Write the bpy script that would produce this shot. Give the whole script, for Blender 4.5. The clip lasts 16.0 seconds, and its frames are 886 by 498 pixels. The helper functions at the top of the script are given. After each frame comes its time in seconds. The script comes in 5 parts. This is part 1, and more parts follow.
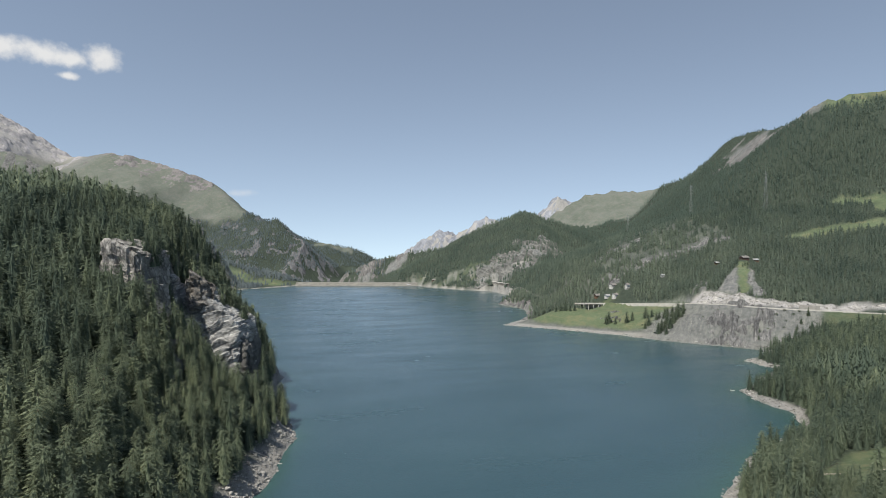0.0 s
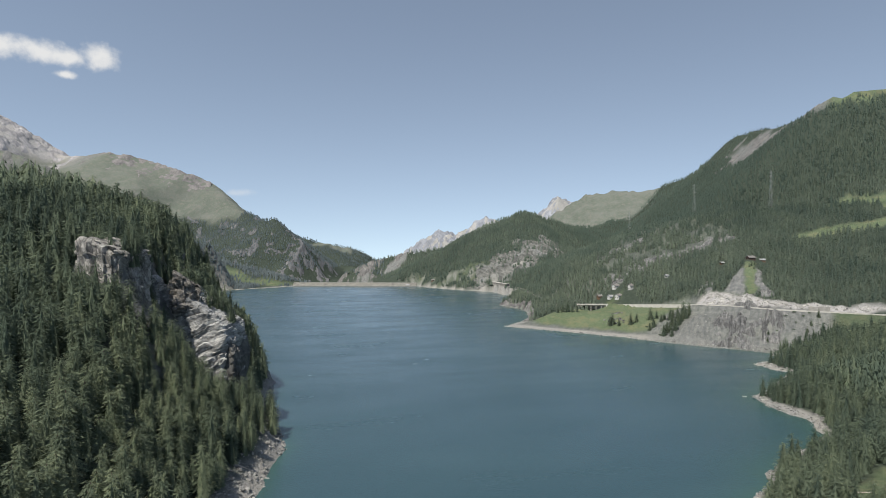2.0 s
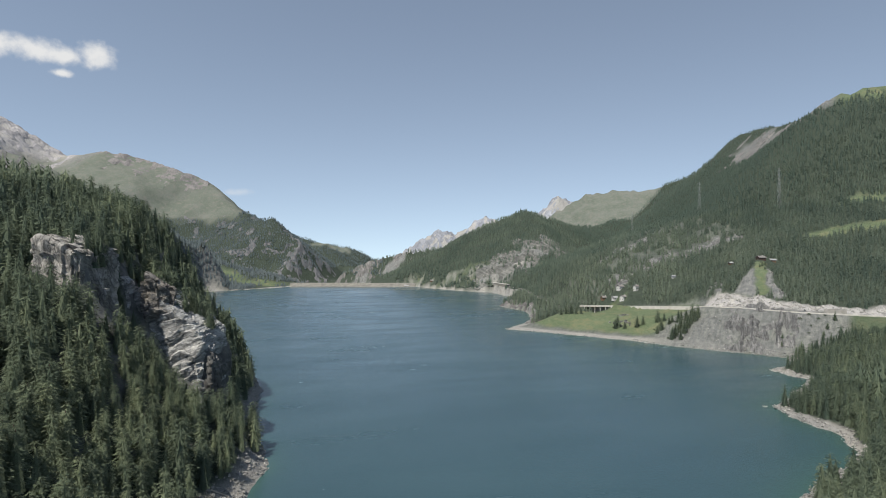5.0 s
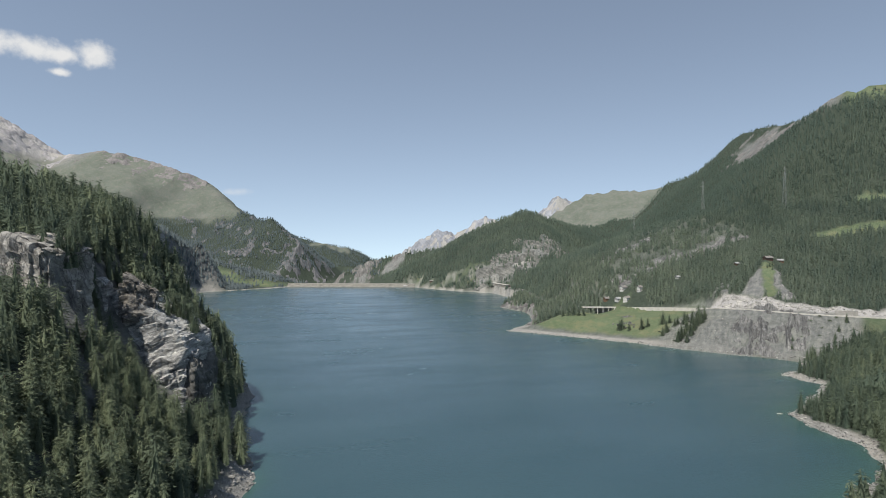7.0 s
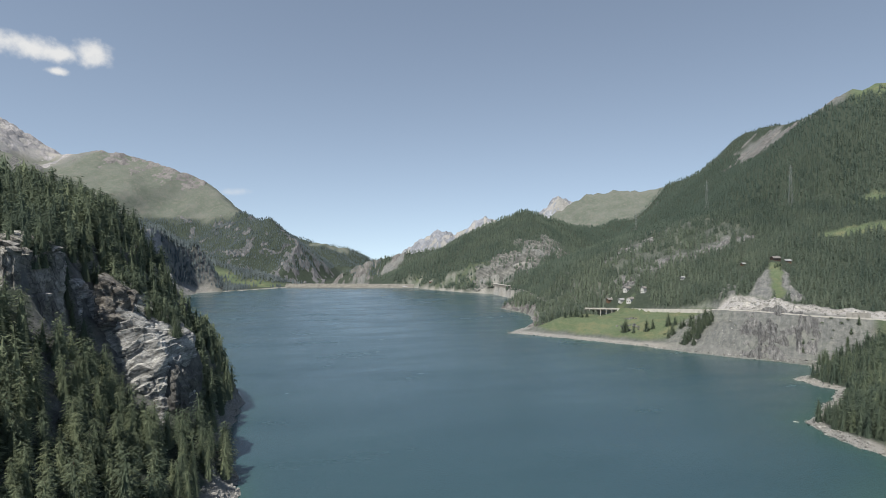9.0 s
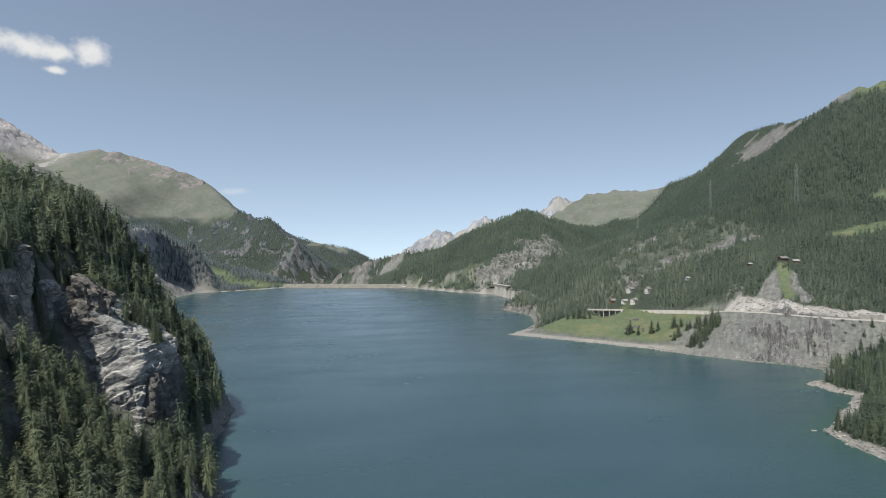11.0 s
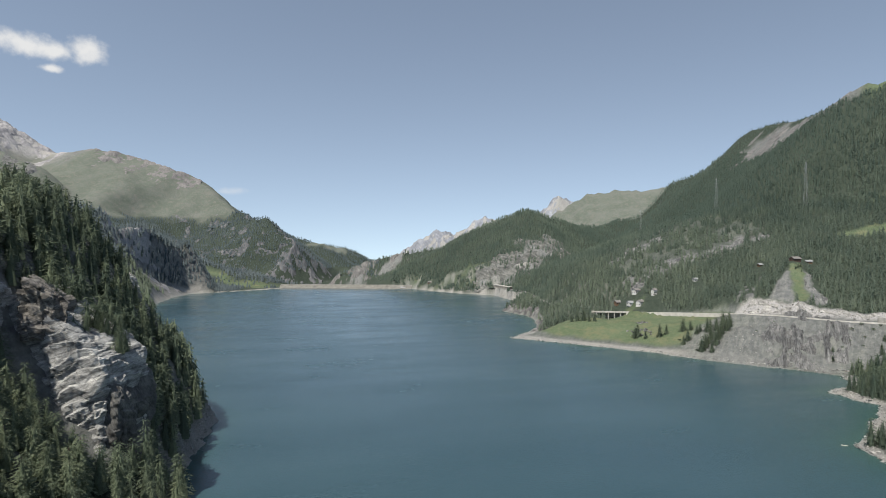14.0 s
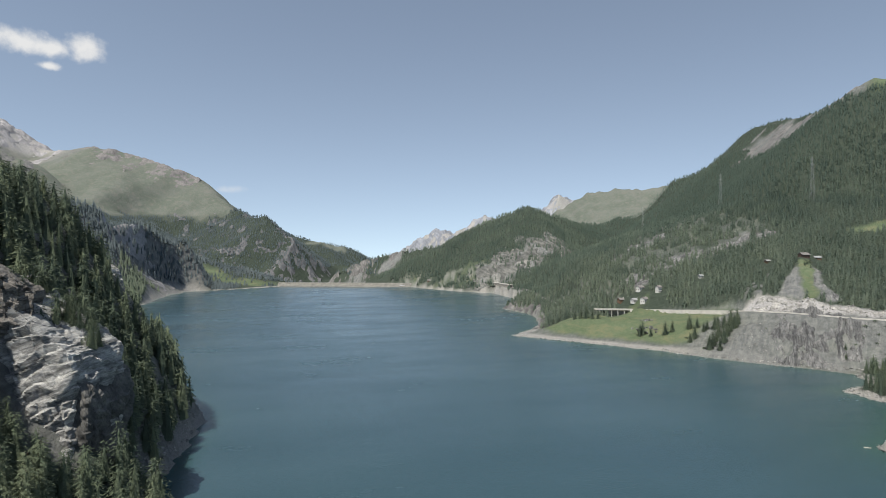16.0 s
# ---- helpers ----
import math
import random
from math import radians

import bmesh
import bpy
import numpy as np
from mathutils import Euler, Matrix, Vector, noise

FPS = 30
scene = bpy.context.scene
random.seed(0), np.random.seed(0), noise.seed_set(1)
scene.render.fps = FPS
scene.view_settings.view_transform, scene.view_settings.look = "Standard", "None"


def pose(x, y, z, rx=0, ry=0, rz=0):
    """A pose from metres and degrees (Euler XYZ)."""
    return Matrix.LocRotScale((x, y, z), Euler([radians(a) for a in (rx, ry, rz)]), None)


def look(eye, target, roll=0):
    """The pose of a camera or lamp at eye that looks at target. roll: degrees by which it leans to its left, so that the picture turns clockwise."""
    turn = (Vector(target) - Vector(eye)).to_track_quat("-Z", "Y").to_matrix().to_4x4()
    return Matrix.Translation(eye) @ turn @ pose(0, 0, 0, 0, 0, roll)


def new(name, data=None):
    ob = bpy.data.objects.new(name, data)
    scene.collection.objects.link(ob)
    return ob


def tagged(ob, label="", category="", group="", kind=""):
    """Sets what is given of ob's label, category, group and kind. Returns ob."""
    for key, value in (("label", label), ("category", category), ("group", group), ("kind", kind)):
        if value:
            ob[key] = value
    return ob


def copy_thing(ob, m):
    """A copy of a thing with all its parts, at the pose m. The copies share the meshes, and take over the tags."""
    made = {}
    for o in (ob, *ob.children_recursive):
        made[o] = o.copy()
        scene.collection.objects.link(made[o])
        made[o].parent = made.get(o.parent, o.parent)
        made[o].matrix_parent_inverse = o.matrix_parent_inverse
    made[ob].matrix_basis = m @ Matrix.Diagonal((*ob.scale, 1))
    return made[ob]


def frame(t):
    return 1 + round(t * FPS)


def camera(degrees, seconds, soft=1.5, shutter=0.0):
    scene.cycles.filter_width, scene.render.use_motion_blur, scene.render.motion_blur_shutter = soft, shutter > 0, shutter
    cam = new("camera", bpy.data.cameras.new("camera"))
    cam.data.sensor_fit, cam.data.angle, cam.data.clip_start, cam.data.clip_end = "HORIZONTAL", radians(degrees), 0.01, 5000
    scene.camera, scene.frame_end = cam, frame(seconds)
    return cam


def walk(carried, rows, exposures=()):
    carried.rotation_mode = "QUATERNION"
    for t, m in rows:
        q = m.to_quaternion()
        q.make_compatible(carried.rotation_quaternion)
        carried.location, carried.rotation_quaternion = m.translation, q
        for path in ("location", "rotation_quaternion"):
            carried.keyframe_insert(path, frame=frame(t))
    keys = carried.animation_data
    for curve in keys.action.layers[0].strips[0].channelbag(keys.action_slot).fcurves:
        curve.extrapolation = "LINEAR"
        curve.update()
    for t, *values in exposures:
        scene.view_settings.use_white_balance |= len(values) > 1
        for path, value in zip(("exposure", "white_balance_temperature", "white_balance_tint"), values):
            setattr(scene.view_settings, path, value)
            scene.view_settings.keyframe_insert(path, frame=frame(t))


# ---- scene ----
cam = camera(74.0, 16.0, soft=0.9)
PATH = [
    (0, (0.53, -1.58, 113.08), (0.42, 98.42, 113.18), 0.12),
    (0.5, (0.63, 3.62, 112.98), (0.54, 103.62, 113.03), 0.13),
    (1, (0.73, 8.79, 112.88), (0.65, 108.79, 112.98), 0.13),
    (1.5, (0.83, 13.95, 112.78), (0.77, 113.95, 112.88), 0.13),
    (2, (0.92, 19.08, 112.68), (0.88, 119.08, 112.78), 0.14),
    (2.5, (1.02, 24.2, 112.58), (1.00, 124.20, 112.68), 0.14),
    (3, (1.11, 29.3, 112.48), (1.10, 129.30, 112.58), 0.14),
    (3.5, (1.2, 34.38, 112.38), (1.21, 134.38, 112.53), 0.15),
    (4, (1.28, 39.44, 112.28), (1.31, 139.44, 112.38), 0.15),
    (6.5, (1.69, 64.48, 111.77), (1.79, 164.48, 111.92), 0.17),
    (7, (1.77, 69.43, 111.67), (1.89, 169.43, 111.82), 0.18),
    (7.5, (1.84, 74.36, 111.56), (1.97, 174.36, 111.76), 0.19),
    (8, (1.91, 79.28, 111.46), (2.06, 179.28, 111.66), 0.19),
    (8.5, (1.98, 84.18, 111.36), (2.14, 184.18, 111.51), 0.20),
    (9, (2.05, 89.06, 111.26), (2.22, 189.06, 111.46), 0.20),
    (11.5, (2.35, 113.19, 110.74), (2.59, 213.19, 110.94), 0.24),
    (12, (2.41, 117.97, 110.63), (2.66, 217.97, 110.88), 0.25),
    (12.5, (2.46, 122.72, 110.53), (2.72, 222.72, 110.78), 0.25),
    (13, (2.51, 127.46, 110.43), (2.78, 227.46, 110.68), 0.26),
    (13.5, (2.56, 132.19, 110.32), (2.85, 232.19, 110.62), 0.27),
    (14, (2.61, 136.89, 110.32), (2.91, 236.89, 110.57), 0.28),
    (14.5, (2.65, 141.58, 109.74), (2.96, 241.58, 109.99), 0.29),
    (15, (2.69, 146.25, 108.69), (3.01, 246.25, 108.89), 0.29),
    (15.5, (2.73, 150.91, 107.23), (3.06, 250.91, 107.43), 0.30),
    (16, (2.77, 155.54, 105.63), (3.11, 255.54, 105.78), 0.31),
]
walk(cam, [(t, look(eye, target, roll)) for t, eye, target, roll in PATH], exposures=[(0, 0.41, 6900, 7), (16, 0.43, 6900, 7)])

# ---- light ----
SUN_EL, SUN_AZ = 60.0, 212.0          # degrees above the horizon; compass bearing of the sun, y is north
sky_world = bpy.data.worlds.new("world")
scene.world = sky_world
sky_world.use_nodes = True
wt = sky_world.node_tree
sky = wt.nodes.new("ShaderNodeTexSky")
sky.sky_type = "NISHITA"
sky.sun_disc = False
sky.sun_elevation, sky.sun_rotation = radians(SUN_EL), radians(SUN_AZ)
sky.altitude, sky.air_density, sky.dust_density, sky.ozone_density = 1700, 1.0, 0.0, 2.5
tone = wt.nodes.new("ShaderNodeHueSaturation")
tone.inputs["Saturation"].default_value, tone.inputs["Hue"].default_value = 0.735, 0.497
ray = wt.nodes.new("ShaderNodeTexCoord")
lift = wt.nodes.new("ShaderNodeVectorMath")
lift.inputs[1].default_value = (0, 0, 0.118)
wt.links.new(ray.outputs["Generated"], lift.inputs[0])
unit = wt.nodes.new("ShaderNodeVectorMath")
unit.operation = "NORMALIZE"
wt.links.new(lift.outputs[0], unit.inputs[0])
wt.links.new(unit.outputs[0], sky.inputs["Vector"])
wt.links.new(sky.outputs["Color"], tone.inputs["Color"])
wt.links.new(tone.outputs["Color"], wt.nodes["Background"].inputs["Color"])
wt.nodes["Background"].inputs["Strength"].default_value = 0.115
sun = new("sun", bpy.data.lights.new("sun", "SUN"))
sun.data.energy, sun.data.angle, sun.data.color = 4.2, radians(0.53), (1.0, 0.95, 0.88)
to_sun = Vector((math.sin(radians(SUN_AZ)) * math.cos(radians(SUN_EL)), math.cos(radians(SUN_AZ)) * math.cos(radians(SUN_EL)), math.sin(radians(SUN_EL))))
sun.matrix_world = look(Vector((0, 0, 900)) + to_sun * 50, (0, 0, 900))

# ---- small tools ----
rng = np.random.default_rng(7)


def vnoise(x, y, seed=0):
    """Smooth value noise on a unit lattice, -1 to 1."""
    xi, yi = np.floor(x).astype(np.int64), np.floor(y).astype(np.int64)
    fx, fy = x - xi, y - yi
    fx, fy = fx * fx * (3 - 2 * fx), fy * fy * (3 - 2 * fy)

    def corner(i, j):
        n = (i * 374761393 + j * 668265263 + seed * 974634777) & 0x7FFFFFFF
        n = ((n ^ (n >> 13)) * 1274126177) & 0x7FFFFFFF
        return ((n ^ (n >> 16)) & 0xFFFF) / 32767.5 - 1
    a = corner(xi, yi) * (1 - fx) + corner(xi + 1, yi) * fx
    b = corner(xi, yi + 1) * (1 - fx) + corner(xi + 1, yi + 1) * fx
    return a * (1 - fy) + b * fy


def fbm(x, y, size, octaves=4, seed=0):
    total, amp = 0.0, 1.0
    for k in range(octaves):
        total = total + amp * vnoise(x / size + 17.3 * k, y / size - 9.1 * k, seed + k)
        size, amp = size / 2.1, amp * 0.5
    return total


def smooth(a, b, v):
    t = np.clip((v - a) / (b - a), 0, 1)
    return t * t * (3 - 2 * t)


def seg_dist(x, y, points, closed=False):
    """Distance to a polyline, and the share along each nearest piece with its index."""
    best, where = np.full(np.shape(x), 1e9), np.zeros(np.shape(x))
    pts = list(points) + ([points[0]] if closed else [])
    for k in range(len(pts) - 1):
        (ax, ay), (bx, by) = pts[k][:2], pts[k + 1][:2]
        ux, uy = bx - ax, by - ay
        s = np.clip(((x - ax) * ux + (y - ay) * uy) / (ux * ux + uy * uy + 1e-9), 0, 1)
        d = np.hypot(x - ax - s * ux, y - ay - s * uy)
        near = d < best
        best, where = np.where(near, d, best), np.where(near, k + s, where)
    return best, where


def inside(x, y, points):
    hit = np.zeros(np.shape(x), bool)
    for k in range(len(points)):
        (ax, ay), (bx, by) = points[k - 1], points[k]
        if ay != by:
            hit ^= ((ay > y) != (by > y)) & (x < (bx - ax) * (y - ay) / (by - ay) + ax)
    return hit


# ---- the plan: shore, ridges, road ----
SHORE_WEST = [(-75, -600), (-70, 0), (-78, 200), (-86, 265), (-89, 350), (-98, 380), (-120, 397), (-128, 440), (-133, 465), (-141, 517), (-163, 548),
              (-235, 640), (-340, 800), (-460, 1000), (-540, 1180), (-556, 1265), (-608, 1463), (-617, 1600), (-545, 1665), (-470, 1775), (-440, 1830)]
SHORE_EAST = [(-90, 1830), (55, 1640), (130, 1600), (142, 1545), (175, 1400), (150, 1290), (113, 1215), (150, 1130), (153, 1100), (140, 984), (120, 930),
              (92, 881), (171, 825), (236, 775), (282, 723), (327, 688), (357, 661), (345, 625), (306, 600), (318, 560), (290, 525), (262, 495), (238, 470), (237, 437), (242, 407),
              (232, 375), (200, 347), (163, 317), (158, 300), (124, 265), (115, 200), (120, 0), (110, -600)]
LAKE = SHORE_WEST + SHORE_EAST
ROAD = [(135, 1640, 19), (190, 1440, 20), (185, 1250, 20), (190, 1090, 20), (228, 998, 22), (263, 945, 27), (300, 890, 32), (342, 822, 38), (368, 768, 42), (404, 720, 42), (510, 680, 40), (700, 620, 38)]

# crest points (x, y, z), slope near the crest, its reach, slope beyond
RIDGES = [
    ([(-213, 505, 98), (-232, 466, 140), (-280, 448, 155), (-330, 425, 160), (-420, 330, 184), (-520, 200, 200), (-640, 0, 220), (-700, -500, 260)], 0.22, 130, 0.45),
    ([(-1000, 850, 285), (-706, 1200, 196), (-692, 1337, 186), (-672, 1450, 170), (-654, 1550, 153), (-644, 1640, 140), (-640, 1668, 105)], 1.7, 80, 0.6),
    ([(-1000, 1950, 170), (-720, 1900, 82), (-646, 1900, 60), (-540, 1900, 38), (-470, 1900, 16)], 0.35, 150, 0.3),
    ([(-2700, 3900, 700), (-2143, 3850, 738), (-1900, 3850, 690), (-1607, 3850, 590), (-1225, 3600, 331), (-961, 3400, 270), (-774, 3300, 140), (-653, 3250, -30)], 0.55, 700, 0.3),
    ([(-3300, 3500, 1200), (-2900, 3780, 1010), (-2700, 3900, 870), (-2480, 3950, 700)], 0.6, 600, 0.4),
    ([(-2700, 3250, 720), (-2490, 3300, 670), (-2150, 3300, 560)], 0.9, 200, 0.4),
    ([(-1300, 4250, 300), (-985, 4200, 177), (-790, 4150, 154), (-720, 4150, 142), (-580, 4200, 92), (-440, 4250, 8)], 0.45, 300, 0.3),
    ([(-480, 2600, -40), (-420, 2600, 10), (-235, 2600, 86), (-70, 2500, 110), (60, 2300, 130)], 0.9, 90, 0.4),
    ([(60, 2300, 130), (180, 2150, 208), (295, 2100, 251), (380, 2120, 216), (467, 2250, 200), (614, 2400, 208), (815, 2600, 243)], 0.45, 350, 0.34),
    ([(815, 2600, 235), (965, 2600, 392), (1030, 2350, 432), (1058, 2190, 440), (1069, 2000, 450), (1020, 1750, 450), (978, 1600, 462), (862, 1350, 456), (905, 1318, 467), (985, 1320, 478), (1200, 1250, 540), (1600, 900, 620), (1900, 0, 660), (1900, -600, 620)], 0.87, 300, 0.375),
    ([(1056, 2190, 509), (1067, 2120, 526), (1069, 2000, 522), (1020, 1750, 485), (978, 1600, 472)], 1.0, 110, 0.8),
    ([(432, 850, 90), (470, 910, 112), (540, 980, 140)], 0.5, 40, 0.42),
    ([(650, 4450, 240), (900, 4450, 420), (1083, 4450, 525), (1320, 4400, 540), (1569, 4350, 560), (2000, 4100, 620)], 0.55, 600, 0.3),
    ([(-330, 4750, 60), (-210, 4720, 165), (-13, 4700, 258), (95, 4740, 215), (200, 4720, 290), (340, 4700, 368), (640, 4720, 318), (770, 4700, 395), (908, 4680, 525), (1000, 4700, 480), (1300, 4700, 480)], 0.9, 500, 0.3),
]
# steepness of the banks: place, reach, rise per metre
BANKS = [(-90, 250, 120, 0.95), (-215, 372, 34, 1.9), (-155, 490, 60, 2.9), (-190, 560, 80, 1.2), (-600, 1500, 200, 1.5), (-520, 1720, 90, 0.3), (150, 880, 100, 0.3), (330, 710, 60, 0.6),
         (260, 430, 130, 0.35), (150, 1600, 120, 0.5), (140, 1200, 120, 0.6), (-300, 800, 150, 1.0)]


def shore_dist(x, y):
    d, _ = seg_dist(x, y, LAKE, closed=True)
    wob = 3.0 * vnoise(x / 14, y / 14, 5) + 1.5 * vnoise(x / 5, y / 5, 6)
    d = np.where(inside(x, y, LAKE), -d, d)
    return d + wob * np.clip(1 - np.abs(d) / 40, 0, 1)


ROAD_SHORE = shore_dist(np.array([p[0] for p in ROAD], float), np.array([p[1] for p in ROAD], float))


def block(x, y, x0, x1, y0, y1, e):
    return smooth(x0 - e, x0 + e, x) * smooth(-x1 - e, -x1 + e, -x) * smooth(y0 - e, y0 + e, y) * smooth(-y1 - e, -y1 + e, -y)


def height(x, y):
    d = shore_dist(x, y)
    wide = np.clip((y - 1000) / 2500, 0.15, 1)
    wx, wy = x + 28 * wide * fbm(x, y, 240, 3, 11), y + 28 * wide * fbm(x, y, 240, 3, 21)
    mass = np.full(np.shape(x), -70.0)
    for pts, s1, reach, s2 in RIDGES:
        r, _ = seg_dist(wx, wy, pts)
        crest, total = 0.0, 1e-9
        for a, b in zip(pts, pts[1:]):
            away, at = seg_dist(wx, wy, [a, b])
            w = np.exp((r - away) / (1 + 0.03 * r))
            crest, total = crest + w * (a[2] + (b[2] - a[2]) * at), total + w
        z = crest / total - s1 * np.minimum(r, reach) - s2 * np.maximum(r - reach, 0)
        hi, lo = np.maximum(mass, z), np.minimum(mass, z)
        mass = hi + 8 * np.exp(-(hi - lo) / 8)
    east = smooth(-90, 10, x) * smooth(-1760, -1690, -y)
    mass = np.where(east > 0, np.maximum(mass, (45 * (1 - np.exp(-np.maximum(d, 0) / 110)) + 70) * east - 70), mass)
    mass = mass + smooth(2400, 2900, y) * ((9 - 5 * smooth(1200, 1500, -x)) * (1 - np.abs(fbm(x, y, 130, 4, 81)) * 2) + 3 * fbm(x, y, 30, 2, 85)) + wide * 13 * fbm(x, y, 200, 5, 31) * smooth(10, 160, np.abs(d)) + 2.2 * fbm(x, y, 30, 3, 41) * smooth(5, 40, d)
    mass = mass + smooth(4500, 4620, y) * (x > -400) * 14 * (1 - 2 * np.abs(fbm(x, y, 110, 4, 87)))
    top, sum_w = 0.0, 1e-6
    for bx, by, reach, k in BANKS:
        w = np.exp(-((x - bx) ** 2 + (y - by) ** 2) / (2 * reach * reach))
        top, sum_w = top + w * k, sum_w + w
    far = np.exp(-np.maximum(d, 0) / 400)
    cap = (top + 0.7e-3) / (sum_w + 1e-3)
    on = np.maximum(d, 0)
    bank = cap * np.minimum(on, 18) + (np.where(cap > 1.3, 1.3 + 0.1 * (cap - 1.3), cap) + 1.2 * block(x, y, -800, -560, 1385, 1740, 40)) * np.maximum(on - 18, 0) + 0.6 * vnoise(x / 6, y / 6, 9) * smooth(2, 10, d)
    bank = np.where(d > 500, 4000, bank / np.maximum(far, 0.05) ** 1.5)
    hi, lo = np.maximum(mass, bank), np.minimum(mass, bank)
    h = lo - 4 * np.exp(-(hi - lo) / 4) * smooth(0, 20, d)
    # broken rock under and over the road
    r, _ = seg_dist(x, y, [(315, 735), (350, 760), (400, 705)])
    h = h + (1 - smooth(20, 55, r)) * smooth(4, 14, d) * 3.2 * fbm(x, y, 17, 3, 91)
    r, at = seg_dist(x, y, [(358, 818), (378, 787), (410, 755), (468, 726), (560, 696)])
    h = h + (1 - smooth(6, 22, r)) * (-1.5 + 0.4 * at + 3.5 * fbm(x, y, 13, 3, 95))
    # foot of the layered cliff
    f = block(x, y, -166, -118, 322, 362, 7)
    h = h * (1 - f) + f * np.minimum(h, np.minimum(40 + 1.3 * (-133 - x), 84) + 0.35 * (340 - y))
    # two rock buttresses standing out of the west slope
    b = block(x, y, -165, -134, 371, 402, 2.5)
    h = np.maximum(h, h * (1 - b) + b * np.minimum(58 + 0.8 * (-128 - x), 90))
    a = block(x, y, -180, -162, 318, 345, 2.5)
    h = np.maximum(h, h * (1 - a) + a * 109)
    # scree chute on the spur
    r, _ = seg_dist(x, y, [(-652, 1385), (-632, 1440), (-612, 1510)])
    c = 1 - smooth(18, 50, r)
    h = h * (1 - c) + c * np.minimum(h, 3 + 1.05 * np.maximum(d, 0))
    # valley floor below the dam
    h = np.where((y > 1850) & (d < 900), np.where((x > -430) & (x < -100), np.minimum(h, np.maximum(-70, mass)), h), h)
    h = np.where(d < 0, np.maximum(-0.45 * -d, -30) - 0.3, np.maximum(h, np.where(y < 1835, np.minimum(0.25 * d, 2.0), -80)))
    # road bench
    r, at = seg_dist(x, y, ROAD)
    rz = np.interp(at, np.arange(len(ROAD)), [p[2] for p in ROAD])
    w = 1 - smooth(5, 27 + 30 * smooth(930, 1010, y), r)
    gap = smooth(4.1, 4.25, at) * smooth(-4.95, -4.8, -at)
    rz = rz - 7.5 * gap
    h = np.where(d > 3, h * (1 - w) + (rz - 0.4) * w, h)
    shelf = np.interp(at, np.arange(len(ROAD)), ROAD_SHORE)
    drop = smooth(3.9, 4.2, at) * smooth(-7.2, -6.8, -at) * (d < shelf - 2)
    return np.where(drop > 0, np.minimum(h, h * (1 - drop) + drop * np.maximum(rz - 3.4 - 0.14 * (r - 5) + 400 * smooth(60, 110, r), 0.5) + 300 * (r < 4.2)), h)


def slope_at(x, y):
    e = 3.0
    return np.hypot(height(x + e, y) - height(x - e, y), height(x, y + e) - height(x, y - e)) / (2 * e)


MEADOWS = [([(592, 972), (632, 964), (672, 952), (712, 942), (760, 930)], 20), ([(716, 1078), (745, 1052), (790, 1028)], 19), ([(775, 1035), (748, 985)], 16)]


HOUSE_SPOTS = [(281, 957), (276, 978), (286, 990), (264, 1003), (299, 954), (357, 956), (429, 922), (452, 880), (470, 884), (-104, 1826), (-30, 1800), (120, 1650)]

CREST_CLIFF = [(858, 1385), (886, 1465), (926, 1570), (956, 1680), (980, 1790), (998, 1900), (988, 1985)]


